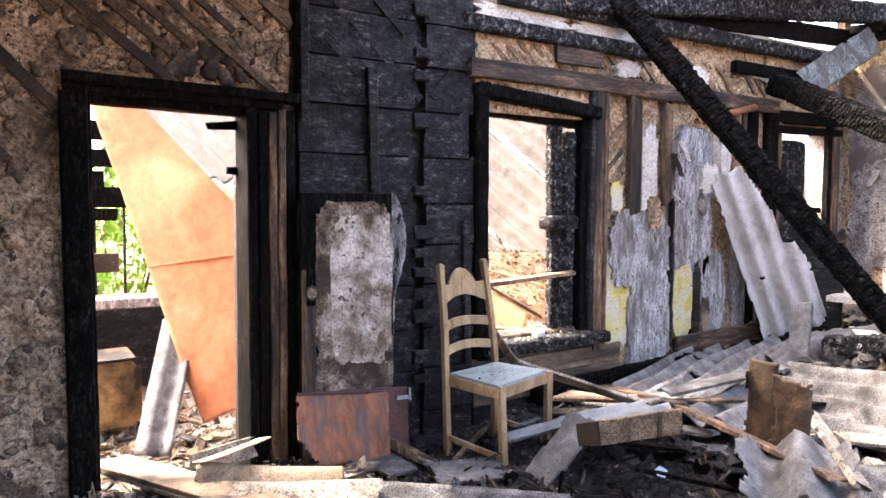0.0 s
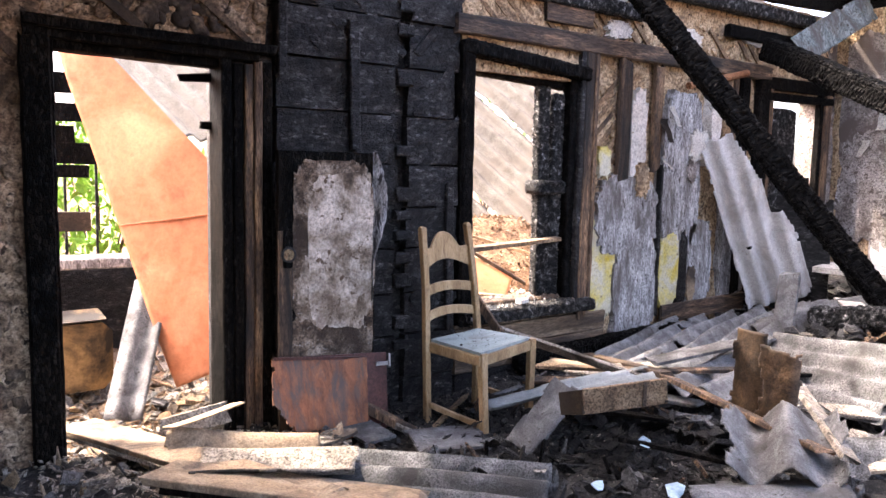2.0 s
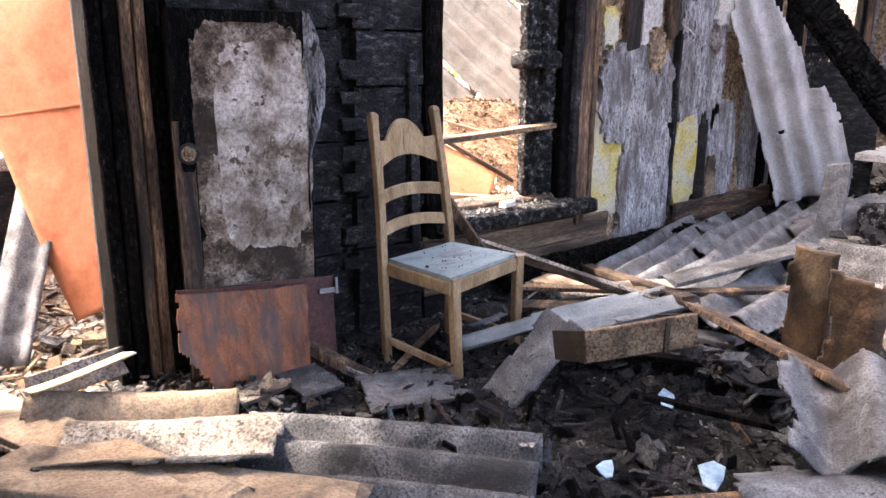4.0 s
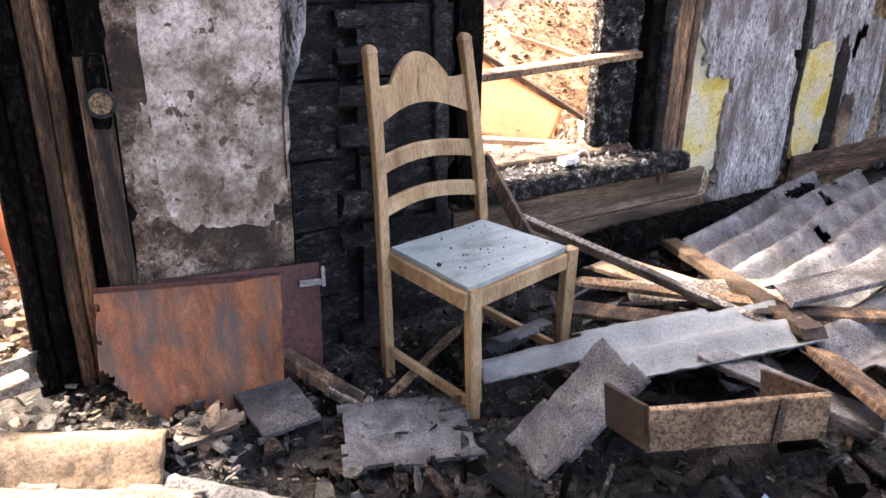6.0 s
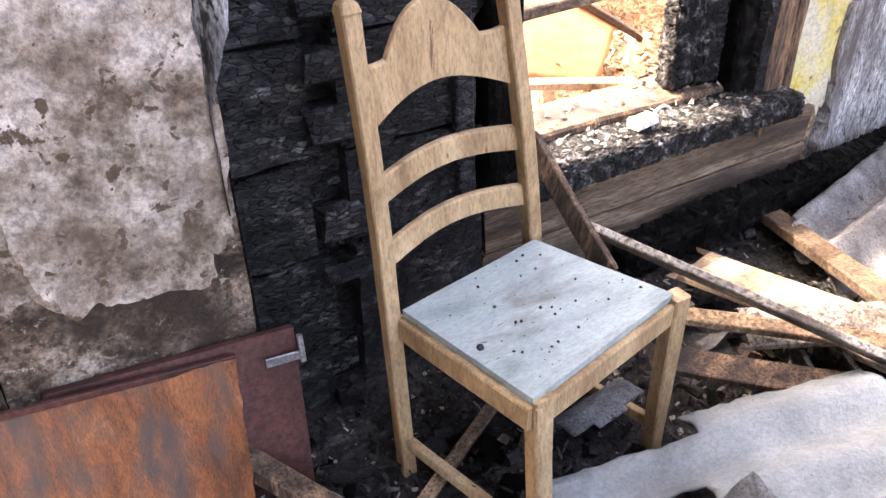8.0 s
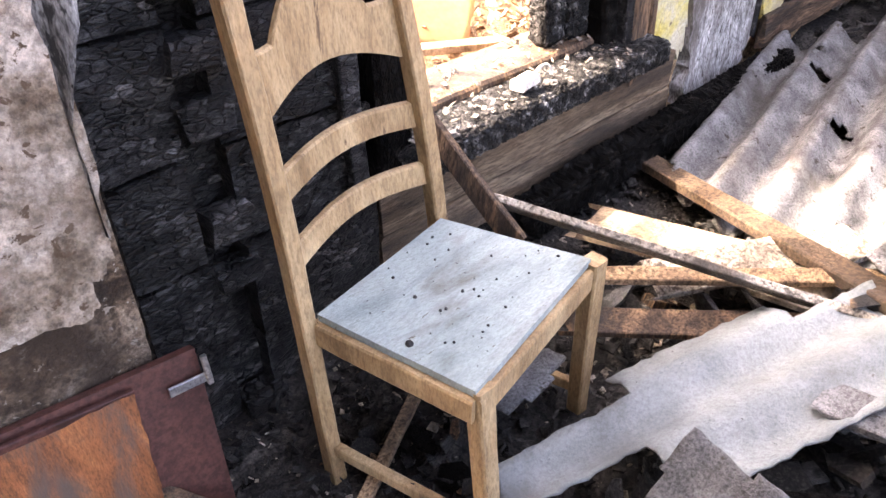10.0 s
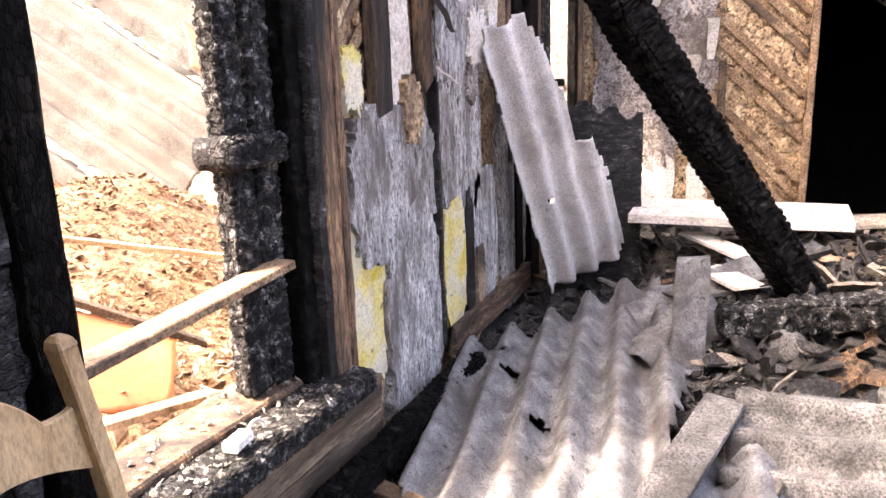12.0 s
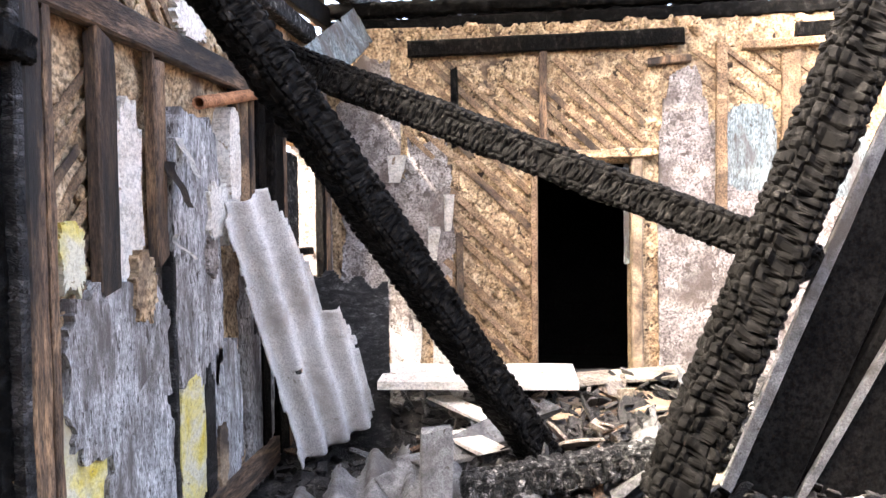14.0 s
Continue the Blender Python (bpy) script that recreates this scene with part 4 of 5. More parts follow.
board(door2, "casing", (FAR - 0.03, 1.478, 0.297), (FAR - 0.03, 1.482, 2.16), 0.075, 0.1, PALE_WOOD, up=(1, 0, 0))
board(door2, "casing", (FAR + 0.08, 1.535, 1.427), (FAR + 0.08, 1.535, 2.13), 0.035, 0.05, BLUE_PLASTER, up=(1, 0, 0))
board(door2, "lintel", (FAR - 0.04, 2.078, 2.184), (FAR - 0.04, 1.358, 2.201), 0.06, 0.14, CLAY, up=(1, 0, 0), rough=0.01)

# ---- the chair ----
chair = thing("dining_chair", (2.84, 3.12, 0.09), "weathered wooden ladder-back chair with a pale painted seat", "chair")
SL, SF, SR, SB = Vector((2.597, 3.264, 0.638)), Vector((2.677, 2.922, 0.622)), Vector((3.098, 3.004, 0.643)), Vector((2.985, 3.335, 0.645))
BL, BR = Vector((2.578, 3.285, 0.62)), Vector((3.0, 3.362, 0.63))
TL, TR = Vector((2.55, 3.305, 1.24)), Vector((2.92, 3.385, 1.252))


def bar(path, w, d, up=(1, 0, 0), rough=0.0015):
    """A bar swept along a path, with softened corners."""
    bm = bmesh.new()
    rings = []
    n = len(path)
    for i, p in enumerate(path):
        p = Vector(p[:3])
        k = path[i][3] if len(path[i]) > 3 else 1.0
        a, b = Vector(path[max(0, i - 1)][:3]), Vector(path[min(n - 1, i + 1)][:3])
        t = (b - a).normalized()
        s = t.cross(Vector(up)).normalized()
        q = s.cross(t)
        c = 0.2
        ring = []
        for u, v in ((-1 + c, -1), (1 - c, -1), (1, -1 + c), (1, 1 - c), (1 - c, 1), (-1 + c, 1), (-1, 1 - c), (-1, -1 + c)):
            o = p + q * (u * w / 2 * k) + s * (v * d / 2 * k)
            ring.append(bm.verts.new(o + noise.noise_vector(o * 25) * rough))
        rings.append(ring)
    for r0, r1 in zip(rings, rings[1:]):
        for j in range(8):
            bm.faces.new((r0[j], r0[(j + 1) % 8], r1[(j + 1) % 8], r1[j]))
    bm.faces.new(rings[0][::-1])
    bm.faces.new(rings[-1])
    return bm


def steps(a, b, n, bow=Vector((0, 0, 0))):
    return [Vector(a).lerp(Vector(b), i / n) + bow * math.sin(math.pi * i / n) for i in range(n + 1)]


for foot, mid, top in (((2.588, 3.272, 0.15), BL, TL), ((3.005, 3.37, 0.17), BR, TR)):
    path = steps(foot, mid, 5) + steps(mid, top, 8, Vector((0, -0.012, 0)))[1:]
    path = [(*p, 1.0) for p in path]
    path[-1] = (*path[-1][:3], 1.04)
    tip = Vector(top) + (Vector(top) - Vector(mid)).normalized() * 0.018
    path += [(*(Vector(top) + (Vector(top) - Vector(mid)).normalized() * 0.006), 1.12), (*tip, 0.95), (*(tip + Vector((0, 0, 0.008))), 0.55)]
    part("back_post", bar(path, 0.034, 0.04), CHAIR_WOOD, chair)
for foot, top in (((2.705, 2.905, 0.15), SF + Vector((0.02, 0.012, -0.005))), ((3.115, 3.012, 0.19), SR + Vector((0.012, 0.0, -0.003)))):
    part("leg", bar([(*p, 0.88 + 0.14 * i / 6) for i, p in enumerate(steps(foot, top, 6))], 0.042, 0.042), CHAIR_WOOD, chair)
for a, b in ((SL, SF), (SF, SR), (SR, SB), (SB, SL)):
    o = Vector((0, 0, -0.042))
    part("seat_rail", bar(steps(a + o, b + o, 6), 0.055, 0.026, up=(0, 0, 1)), CHAIR_WOOD, chair)
# seat board
bm = bmesh.new()
N = 14
c = (SL + SF + SR + SB) / 4
top, bot = [], []
for i in range(N + 1):
    for j in range(N + 1):
        u, v = i / N, j / N
        p = (SL.lerp(SF, u)).lerp(SB.lerp(SR, u), v)
        p = c + (p - c) * 1.0
        p += Vector((0, 0, noise.noise(p * 7) * 0.0015))
        top.append(bm.verts.new(p + Vector((0, 0, 0.004))))
        bot.append(bm.verts.new(p - Vector((0, 0, 0.012))))
for i in range(N):
    for j in range(N):
        k = [i * (N + 1) + j, (i + 1) * (N + 1) + j, (i + 1) * (N + 1) + j + 1, i * (N + 1) + j + 1]
        bm.faces.new([top[q] for q in k])
        bm.faces.new([bot[q] for q in reversed(k)])
edge = [(i, 0) for i in range(N)] + [(N, j) for j in range(N)] + [(i, N) for i in range(N, 0, -1)] + [(0, j) for j in range(N, 0, -1)]
ids = [i * (N + 1) + j for i, j in edge]
for q in range(len(ids)):
    a, b = ids[q], ids[(q + 1) % len(ids)]
    bm.faces.new((top[a], bot[a], bot[b], top[b]))
part("seat", bm, SEAT, chair, "pale blue-white painted seat board with flaking paint")


def back_at(f, z):
    """A point between the two back posts: f across, at height z; the middle bows backwards."""
    l = BL.lerp(TL, (z - BL.z) / (TL.z - BL.z))
    r = BR.lerp(TR, (z - BR.z) / (TR.z - BR.z))
    return l.lerp(r, f) + Vector((0.0, 0.03, 0)) * math.sin(math.pi * f)


def rail(name, low, high, th=0.016):
    bm = bmesh.new()
    n = 28
    cols = []
    for i in range(n + 1):
        f = 0.02 + 0.96 * i / n
        a, b = back_at(f, low(f)), back_at(f, high(f))
        o = Vector((0, th / 2, 0))
        cols.append([bm.verts.new(p) for p in (a - o, b - o - Vector((0, 0, 0.004)), b - o * 0.4, b + o, a + o)])
    for c0, c1 in zip(cols, cols[1:]):
        for j in range(5):
            bm.faces.new((c0[j], c0[(j + 1) % 5], c1[(j + 1) % 5], c1[j]))
    bm.faces.new(cols[0][::-1])
    bm.faces.new(cols[-1])
    return part(name, bm, CHAIR_WOOD, chair)


def crest_top(f):
    g = abs(f - 0.5) * 2
    return 1.142 + 0.088 * max(0.0, 1 - (g / 0.62) ** 2.2) + 0.012 * max(0.0, (g - 0.8) / 0.2)


rail("crest_rail", lambda f: 1.02 + 0.055 * math.sin(math.pi * f), crest_top)
rail("slat", lambda f: 0.872 + 0.022 * math.sin(math.pi * f), lambda f: 0.928 + 0.018 * math.sin(math.pi * f))
rail("slat", lambda f: 0.732 + 0.022 * math.sin(math.pi * f), lambda f: 0.784 + 0.018 * math.sin(math.pi * f))
for a, b in (((2.588, 3.272, 0.27), (2.705, 2.92, 0.22)), ((3.005, 3.365, 0.29), (3.112, 3.03, 0.26))):
    part("stretcher", bar(steps(a, b, 5), 0.03, 0.022, up=(0, 0, 1)), CHAIR_WOOD, chair)
# crumbs of char on the seat
bm = bmesh.new()
for k in range(46):
    u, v = random.random(), min(0.95, abs(random.gauss(0.45, 0.28)))
    p = SL.lerp(SF, u * 0.9 + 0.04).lerp(SB.lerp(SR, u * 0.9 + 0.04), v)
    s = random.choice((0.0018, 0.0025, 0.004, 0.005)) if k else 0.011
    bmesh.ops.create_icosphere(bm, subdivisions=1, radius=s, matrix=Matrix.Translation(p + Vector((0, 0, 0.005))) @ turn(random.uniform(0, 90), random.uniform(0, 90)) @ Matrix.Diagonal((1, random.uniform(0.6, 1), 0.7, 1)))
solid("char_crumbs", bm, DEBRIS_DARK, "small crumbs of charcoal scattered over the chair seat", "crumbs", kind="stuff")

# ---- door leaf, panels ----
leaf = thing("door_leaf", (2.1, 3.48, 0.1), "burnt door leaf with peeling grey paint standing against the wall", "door")
part("panel", slab(bmesh.new(), 1.79, 2.355, 0.1, 1.66, 3.485, 3.53, 0.04, 0.004, 8), CHAR_FINE, leaf)
part("scorched_patch", blob_patch(bmesh.new(), 2.105, 0.96, 0.245, 0.66, 3.482, 3.49, 72, rag=0.07, box=0.35, n=140, freq=2.5), SCORCHED, leaf, "scorched brown paint")
part("paint_patch", blob_patch(bmesh.new(), 2.15, 1.13, 0.195, 0.41, 3.479, 3.49, 71, rag=0.1, box=0.45, n=200, freq=2.2), PEELED, leaf, "peeling grey and white paint")
part("paint_patch", blob_patch(bmesh.new(), 1.99, 0.93, 0.09, 0.17, 3.480, 3.49, 75, rag=0.3, n=120, freq=2.2), PEELED, leaf)
part("stile", beam(bmesh.new(), (1.82, 3.475, 0.1), (1.82, 3.475, 1.25), 0.075, 0.02, up=(0, 1, 0), rough=0.003), SOOT_WOOD, leaf)
plate = part("lock_plate", blob_patch(bmesh.new(), 1.828, 1.16, 0.026, 0.1, 3.455, 3.47, 3, rag=0.04, box=0.3), CHAR_FINE, leaf)
bm = bmesh.new()
for r0, r1, y0, y1 in ((0.032, 0.03, 3.468, 3.452), (0.02, 0.018, 3.452, 3.444), (0.008, 0.007, 3.446, 3.438)):
    a = [bm.verts.new((1.83 + math.cos(k * math.pi / 12) * r0, y0, 1.13 + math.sin(k * math.pi / 12) * r0)) for k in range(24)]
    b = [bm.verts.new((1.83 + math.cos(k * math.pi / 12) * r1, y1, 1.13 + math.sin(k * math.pi / 12) * r1)) for k in range(24)]
    for k in range(24):
        bm.faces.new((a[k], a[(k + 1) % 24], b[(k + 1) % 24], b[k]))
    bm.faces.new(b)
ringm = bmesh.new()
ra = [[ringm.verts.new((1.83 + math.cos(k * math.pi / 12) * r, y, 1.13 + math.sin(k * math.pi / 12) * r)) for k in range(24)] for r, y in ((0.041, 3.47), (0.041, 3.449), (0.031, 3.447), (0.029, 3.455))]
for r0, r1 in zip(ra, ra[1:]):
    for k in range(24):
        ringm.faces.new((r0[k], r0[(k + 1) % 24], r1[(k + 1) % 24], r1[k]))
part("lock_ring", ringm, DEBRIS_DARK, leaf, "blackened ring round the lock")
part("lock_rose", bm, BRASS, leaf, "round worn brass lock rose")
bm = bmesh.new()
rows = []
for k in range(31):
    f_ = k / 30
    z_ = 1.665 - 0.82 * f_
    bulge = 0.105 * math.sin(math.pi * min(1.0, f_ * 1.25 + 0.06)) * (1 - 0.35 * f_) + 0.008 * noise.noise(Vector((z_ * 22, 1, 5)))
    rows.append([bm.verts.new((2.335 + bulge * u_ ** 0.8, 3.482 - 0.018 * math.sin(u_ * 2.6) - 0.006 * noise.noise(Vector((u_ * 4, z_ * 16, 2))), z_)) for u_ in (0.0, 0.25, 0.5, 0.75, 1.0)])
for r0, r1 in zip(rows, rows[1:]):
    for j in range(4):
        bm.faces.new((r0[j], r0[j + 1], r1[j + 1], r1[j]))
bmesh.ops.solidify(bm, geom=bm.faces[:], thickness=0.004)
part("melted_film", bm, FILM, leaf, "pale film of melted paint hanging off the edge", smooth=True)

pan = thing("veneer_panel", (2.0, 3.36, 0.06), "warped brown veneer furniture panel leaning on the wall", "panel")
part("panel", sheet(bmesh.new(), (1.735, 3.44, 0.598), (0.55, -0.005, -0.06), (0, -0.16, -0.52), 0.545, 0.53, 0.014, warp=0.02, res=0.012, ragged=0.004, bite=lambda a, b: a + 0.02 * noise.noise(Vector((b * 30, 0, 0))) < 0.24 * max(0.0, b - 0.22) / 0.3), VENEER, pan, smooth=False)
part("edge_strip", beam(bmesh.new(), (1.735, 3.438, 0.602), (2.28, 3.432, 0.54), 0.016, 0.012, up=(0, 1, 0), rough=0.001), MAROON, pan, "dark edge strip")
back = thing("cabinet_door", (2.25, 3.44, 0.06), "dark maroon cabinet door behind the veneer panel", "panel")
part("panel", sheet(bmesh.new(), (1.92, 3.47, 0.585), (0.5, -0.01, -0.035), (0.02, -0.1, -0.5), 0.5, 0.5, 0.022, res=0.03, warp=0.004), MAROON, back)
part("hinge", beam(bmesh.new(), (2.34, 3.425, 0.50), (2.42, 3.422, 0.495), 0.022, 0.006, up=(0, 1, 0)), STEEL, back, "small steel hinge")
part("hinge_cup", beam(bmesh.new(), (2.42, 3.42, 0.55), (2.42, 3.415, 0.48), 0.012, 0.01, up=(0, 1, 0)), STEEL, back)

# ---- sheets and boards in the room ----
def asb(name_label, origin, u, v, length, width, amp=0.025, pitch=0.17, mat=None, ragged=0.03, warp=0.02, bite=None, holes=(), name="corrugated_sheet", thick=0.007, res=0.022, phase=0.0):
    return solid(name, sheet(bmesh.new(), origin, u, v, length, width, thick, amp, pitch, res, ragged, warp, holes, bite, phase), mat or ASBESTOS, name_label, "sheet", smooth=True)


asb("grey corrugated roofing sheet leaning against the wall", (5.365, 3.60, 1.825), (0.362, -0.125, -0.924), (0.709, -0.613, 0.349), 1.5, 0.55, 0.034, 0.15, mat=SHEET_PALE, holes=((0.94, 0.15, 0.018),), ragged=0.012, warp=0.008, res=0.014,
    bite=lambda a, b: (b > 0.4 and a < 0.73) or (b > 0.27 and a < 0.06 + (b - 0.27) * 3.2) or (b < 0.06 and a < 0.06) or a > 1.44 + 0.12 * b)
asb("large broken corrugated roofing sheet lying on the rubble", (3.52, 3.32, 0.25), (1.0, 0.18, 0.11), (0.2, -0.97, 0.16), 2.2, 1.02, 0.042, 0.17, ragged=0.025, warp=0.035, holes=((1.35, 0.28, 0.035), (1.5, 0.22, 0.02), (0.95, 0.45, 0.03)), phase=1.0,
    bite=lambda a, b: a < 0.54 - 0.75 * b + 0.03 * math.sin(b * 41) or a > 1.58 + 0.75 * b + 0.04 * math.sin(b * 37) or b > 1.0 - 0.14 * abs(a - 1.4))
asb("wavy broken end of a roofing sheet beside the drawer", (3.56, 2.52, 0.41), (0.95, 0.12, 0.1), (0.1, -0.9, 0.05), 0.85, 0.42, 0.04, 0.2, ragged=0.04, warp=0.04, mat=ASBESTOS)
asb("white painted corrugated offcut lying beside the chair", (2.77, 3.03, 0.335), (0.74, -0.26, 0.12), (-0.08, -0.3, 0.01), 0.98, 0.36, 0.02, 0.15, mat=OFFCUT, ragged=0.01, warp=0.012, bite=lambda a, b: (b < 0.1 and a < 0.34) or (a < 0.3 and b > 0.2) or (b < 0.1 and a > 0.76))
asb("broken curved piece of sooty roofing sheet", (2.70, 2.74, 0.21), (0.248, -0.088, 0.32), (0.05, -0.15, -0.05), 0.43, 0.19, 0.03, 0.34, mat=ASBESTOS, ragged=0.02, warp=0.02, res=0.014)
asb("curved shard of grey roofing sheet under the chair", (2.86, 3.2, 0.2), (0.26, 0.02, 0.02), (0.02, -0.2, 0.16), 0.26, 0.24, 0.03, 0.3, ragged=0.03, warp=0.02, res=0.014)
asb("sooty corrugated sheet lying in front of the door", (1.87, 2.99, 0.24), (0.66, -0.72, 0.02), (-0.77, -0.63, -0.03), 1.02, 0.75, 0.046, 0.17, mat=ASBESTOS_DARK, ragged=0.015, warp=0.015)
# darker asbestos on this sheet: its shade is put into the colour
asb("corrugated sheet propped up in the rubble", (4.63, 2.38, 0.64), (-0.1, -0.75, 0.06), (-0.45, 0.02, -0.22), 0.95, 0.62, 0.03, 0.15, ragged=0.02, warp=0.03, mat=ASBESTOS_DARK, res=0.016)
asb("broken corrugated sheet with torn edges on the heap", (3.12, 1.77, 0.56), (-0.36, -0.25, -0.13), (0.0, -0.4, -0.02), 0.46, 0.46, 0.055, 0.25, ragged=0.04, warp=0.07, mat=ASBESTOS, res=0.014)
asb("pale curved roofing sheet lying across the doorway", (1.2, 3.44, 0.33), (0.66, -0.2, -0.09), (-0.07, -0.25, 0.0), 0.72, 0.25, 0.05, 0.25, mat=PALE_WOOD, ragged=0.02, warp=0.03, res=0.015)
asb("upturned flap of pale sheet by the doorway", (1.17, 3.36, 0.36), (0.33, 0.06, 0.05), (0.06, -0.14, 0.05), 0.36, 0.13, 0.0, 0.2, mat=PALE_WOOD, ragged=0.01, warp=0.05)
for k, (o, u, v, l, w_) in enumerate((((3.34, 1.885, 0.46), (0.01, 0.0, 0.42), (0.1, -0.14, 0.0), 0.43, 0.15), ((3.24, 1.69, 0.40), (0.02, -0.0, 0.42), (0.12, -0.15, 0.0), 0.44, 0.17))):
    asb("brown scorched sheet shard standing upright in the rubble", o, u, v, l, w_, 0.045, 0.26, mat=BROWN_SHEET, ragged=0.022, warp=0.05, res=0.012, thick=0.012, name="scorched_shard")
asb("ribbed sheet lying behind the charred beam", (5.4, 2.95, 0.62), (0.5, -0.5, 0.16), (-0.25, -0.3, -0.2), 0.75, 0.3, 0.0, 0.2, ragged=0.03, warp=0.05, mat=ASBESTOS)

bb = solid("black_board", sheet(bmesh.new(), (6.28, 3.45, 0.45), (0.0, 0.0, 1.0), (0.12, -0.42, 0.0), 1.03, 0.44, 0.02, res=0.012, ragged=0.004, bite=lambda a, b: a > 1.03 - 0.25 * max(0, b - 0.03) - 0.03 * math.sin(b * 40)), CHAR, "charred black board standing against the window", "board")
solid("table_top", sheet(bmesh.new(), (6.2, 3.06, 0.85), (0.03, -1.1, 0.0), (0.42, 0.0, 0.02), 1.1, 0.42, 0.045, res=0.03, warp=0.006), WHITE_PLASTER, "pale loose table top buried in the rubble", "table top")


def plank(p0, p1, w_, h_, mat, label, up=(0, 0, 1), name="plank", rough=0.003, ragged=0.03):
    return solid(name, beam(bmesh.new(), p0, p1, w_, h_, up, rough=rough, ragged=ragged), mat, label, "plank", group="loose boards")


plank((3.12, 3.55, 0.80), (3.14, 3.26, 0.565), 0.055, 0.022, SOOT_WOOD, "sooty board leaning from the sill down behind the chair", up=(1, 0.5, 0))
plank((3.17, 3.35, 0.615), (3.60, 2.60, 0.43), 0.085, 0.02, DEBRIS_PALE, "broken pale board with a split edge", up=(0.35, 0.6, 0.75))
plank((4.08, 3.50, 0.315), (3.57, 2.42, 0.50), 0.08, 0.035, SOOT_LATH, "scorched brown plank across the fallen sheet")
plank((3.56, 3.36, 0.37), (3.72, 2.72, 0.40), 0.17, 0.02, PALE_WOOD, "pale broad board in the sun")
plank((3.62, 3.28, 0.34), (3.68, 2.62, 0.38), 0.13, 0.02, DEBRIS_PALE, "pale weathered board lying in the sun patch")
# grey strip takes the darker asbestos as painted shade
plank((3.66, 2.6, 0.52), (4.55, 2.42, 0.60), 0.13, 0.02, ASBESTOS_DARK, "long grey strip of board over the rubble")
plank((3.41, 2.29, 0.54), (3.065, 1.304, 0.540), 0.1, 0.022, SOOT_WOOD, "charred plank sloping down the heap", up=(0.3, 0.1, 1))
plank((3.76, 1.8, 0.58), (3.08, 1.2, 0.53), 0.075, 0.025, DEBRIS_PALE, "pale plank lying over the broken sheets", up=(0.5, 0, 0.8))
plank((3.298, 2.545, 0.430), (3.350, 2.059, 0.470), 0.1, 0.02, ASBESTOS, "narrow grey board lying behind the drawer")
plank((1.183, 3.514, 0.300), (1.541, 3.574, 0.320), 0.11, 0.035, DEBRIS_PALE, "short thick board propped at the threshold", up=(0.3, -0.8, 0.4))
plank((0.9, 3.9, 0.27), (1.5, 2.35, 0.33), 0.2, 0.025, PALE_WOOD, "wide pale board lying in the sunlight")
plank((1.03, 2.9, 0.35), (1.80, 2.18, 0.30), 0.3, 0.03, PALE_WOOD, "wide weathered board with a charred edge", up=(0.1, 0.1, 1))
plank((1.0, 2.78, 0.335), (1.82, 2.02, 0.29), 0.05, 0.04, CHAR_FINE, "charred strip along the wide board")
plank((0.85, 4.0, 0.24), (1.36, 2.55, 0.3), 0.14, 0.02, DEBRIS_PALE, "pale board reaching through the doorway")
plank((2.25, 3.40, 0.28), (2.44, 3.16, 0.16), 0.055, 0.05, SOOT_WOOD, "charred broken block on the floor")
solid("block_end", beam(bmesh.new(), (2.37, 3.25, 0.2), (2.46, 3.14, 0.15), 0.065, 0.045, rough=0.003, ragged=0.012), DEBRIS_PALE, "pale broken end of a wooden block", "block")
plank((2.3, 3.05, 0.12), (2.7, 3.25, 0.16), 0.05, 0.03, SOOT_WOOD, "scorched lath under the chair")
plank((2.42, 3.10, 0.14), (2.86, 3.28, 0.27), 0.03, 0.02, LATH, "loose stick lying between the chair legs")
plank((5.0, 2.6, 0.42), (5.04, 2.59, 0.93), 0.13, 0.045, ASBESTOS, "short grey weathered post standing in the rubble", up=(1, 0.3, 0), rough=0.008)
plank((5.4, 1.95, 0.75), (5.15, 1.95, 0.35), 0.07, 0.05, SOOT_WOOD, "brown stake propped under the log", up=(0, 1, 0))
for p0, p1, w_, m_ in (((6.3, 2.12, 0.70), (6.52, 1.5, 0.72), 0.42, PALE_WOOD), ((6.62, 2.5, 0.76), (6.9, 1.3, 0.80), 0.3, DEBRIS_PALE), ((6.42, 2.75, 0.74), (6.0, 2.42, 0.72), 0.13, WHITE_PLASTER), ((5.87, 2.62, 0.70), (5.58, 2.4, 0.69), 0.15, WHITE_PLASTER), ((5.55, 2.75, 0.64), (6.0, 2.1, 0.66), 0.2, ASBESTOS), ((5.3, 1.6, 0.66), (6.2, 0.9, 0.7), 0.25, DEBRIS_PALE), ((6.2, 1.1, 0.68), (7.1, 0.3, 0.7), 0.3, WHITE_PLASTER)):
    plank(p0, p1, w_, 0.02, m_, "broken pale board lying on the heap before the far doorway", ragged=0.06)
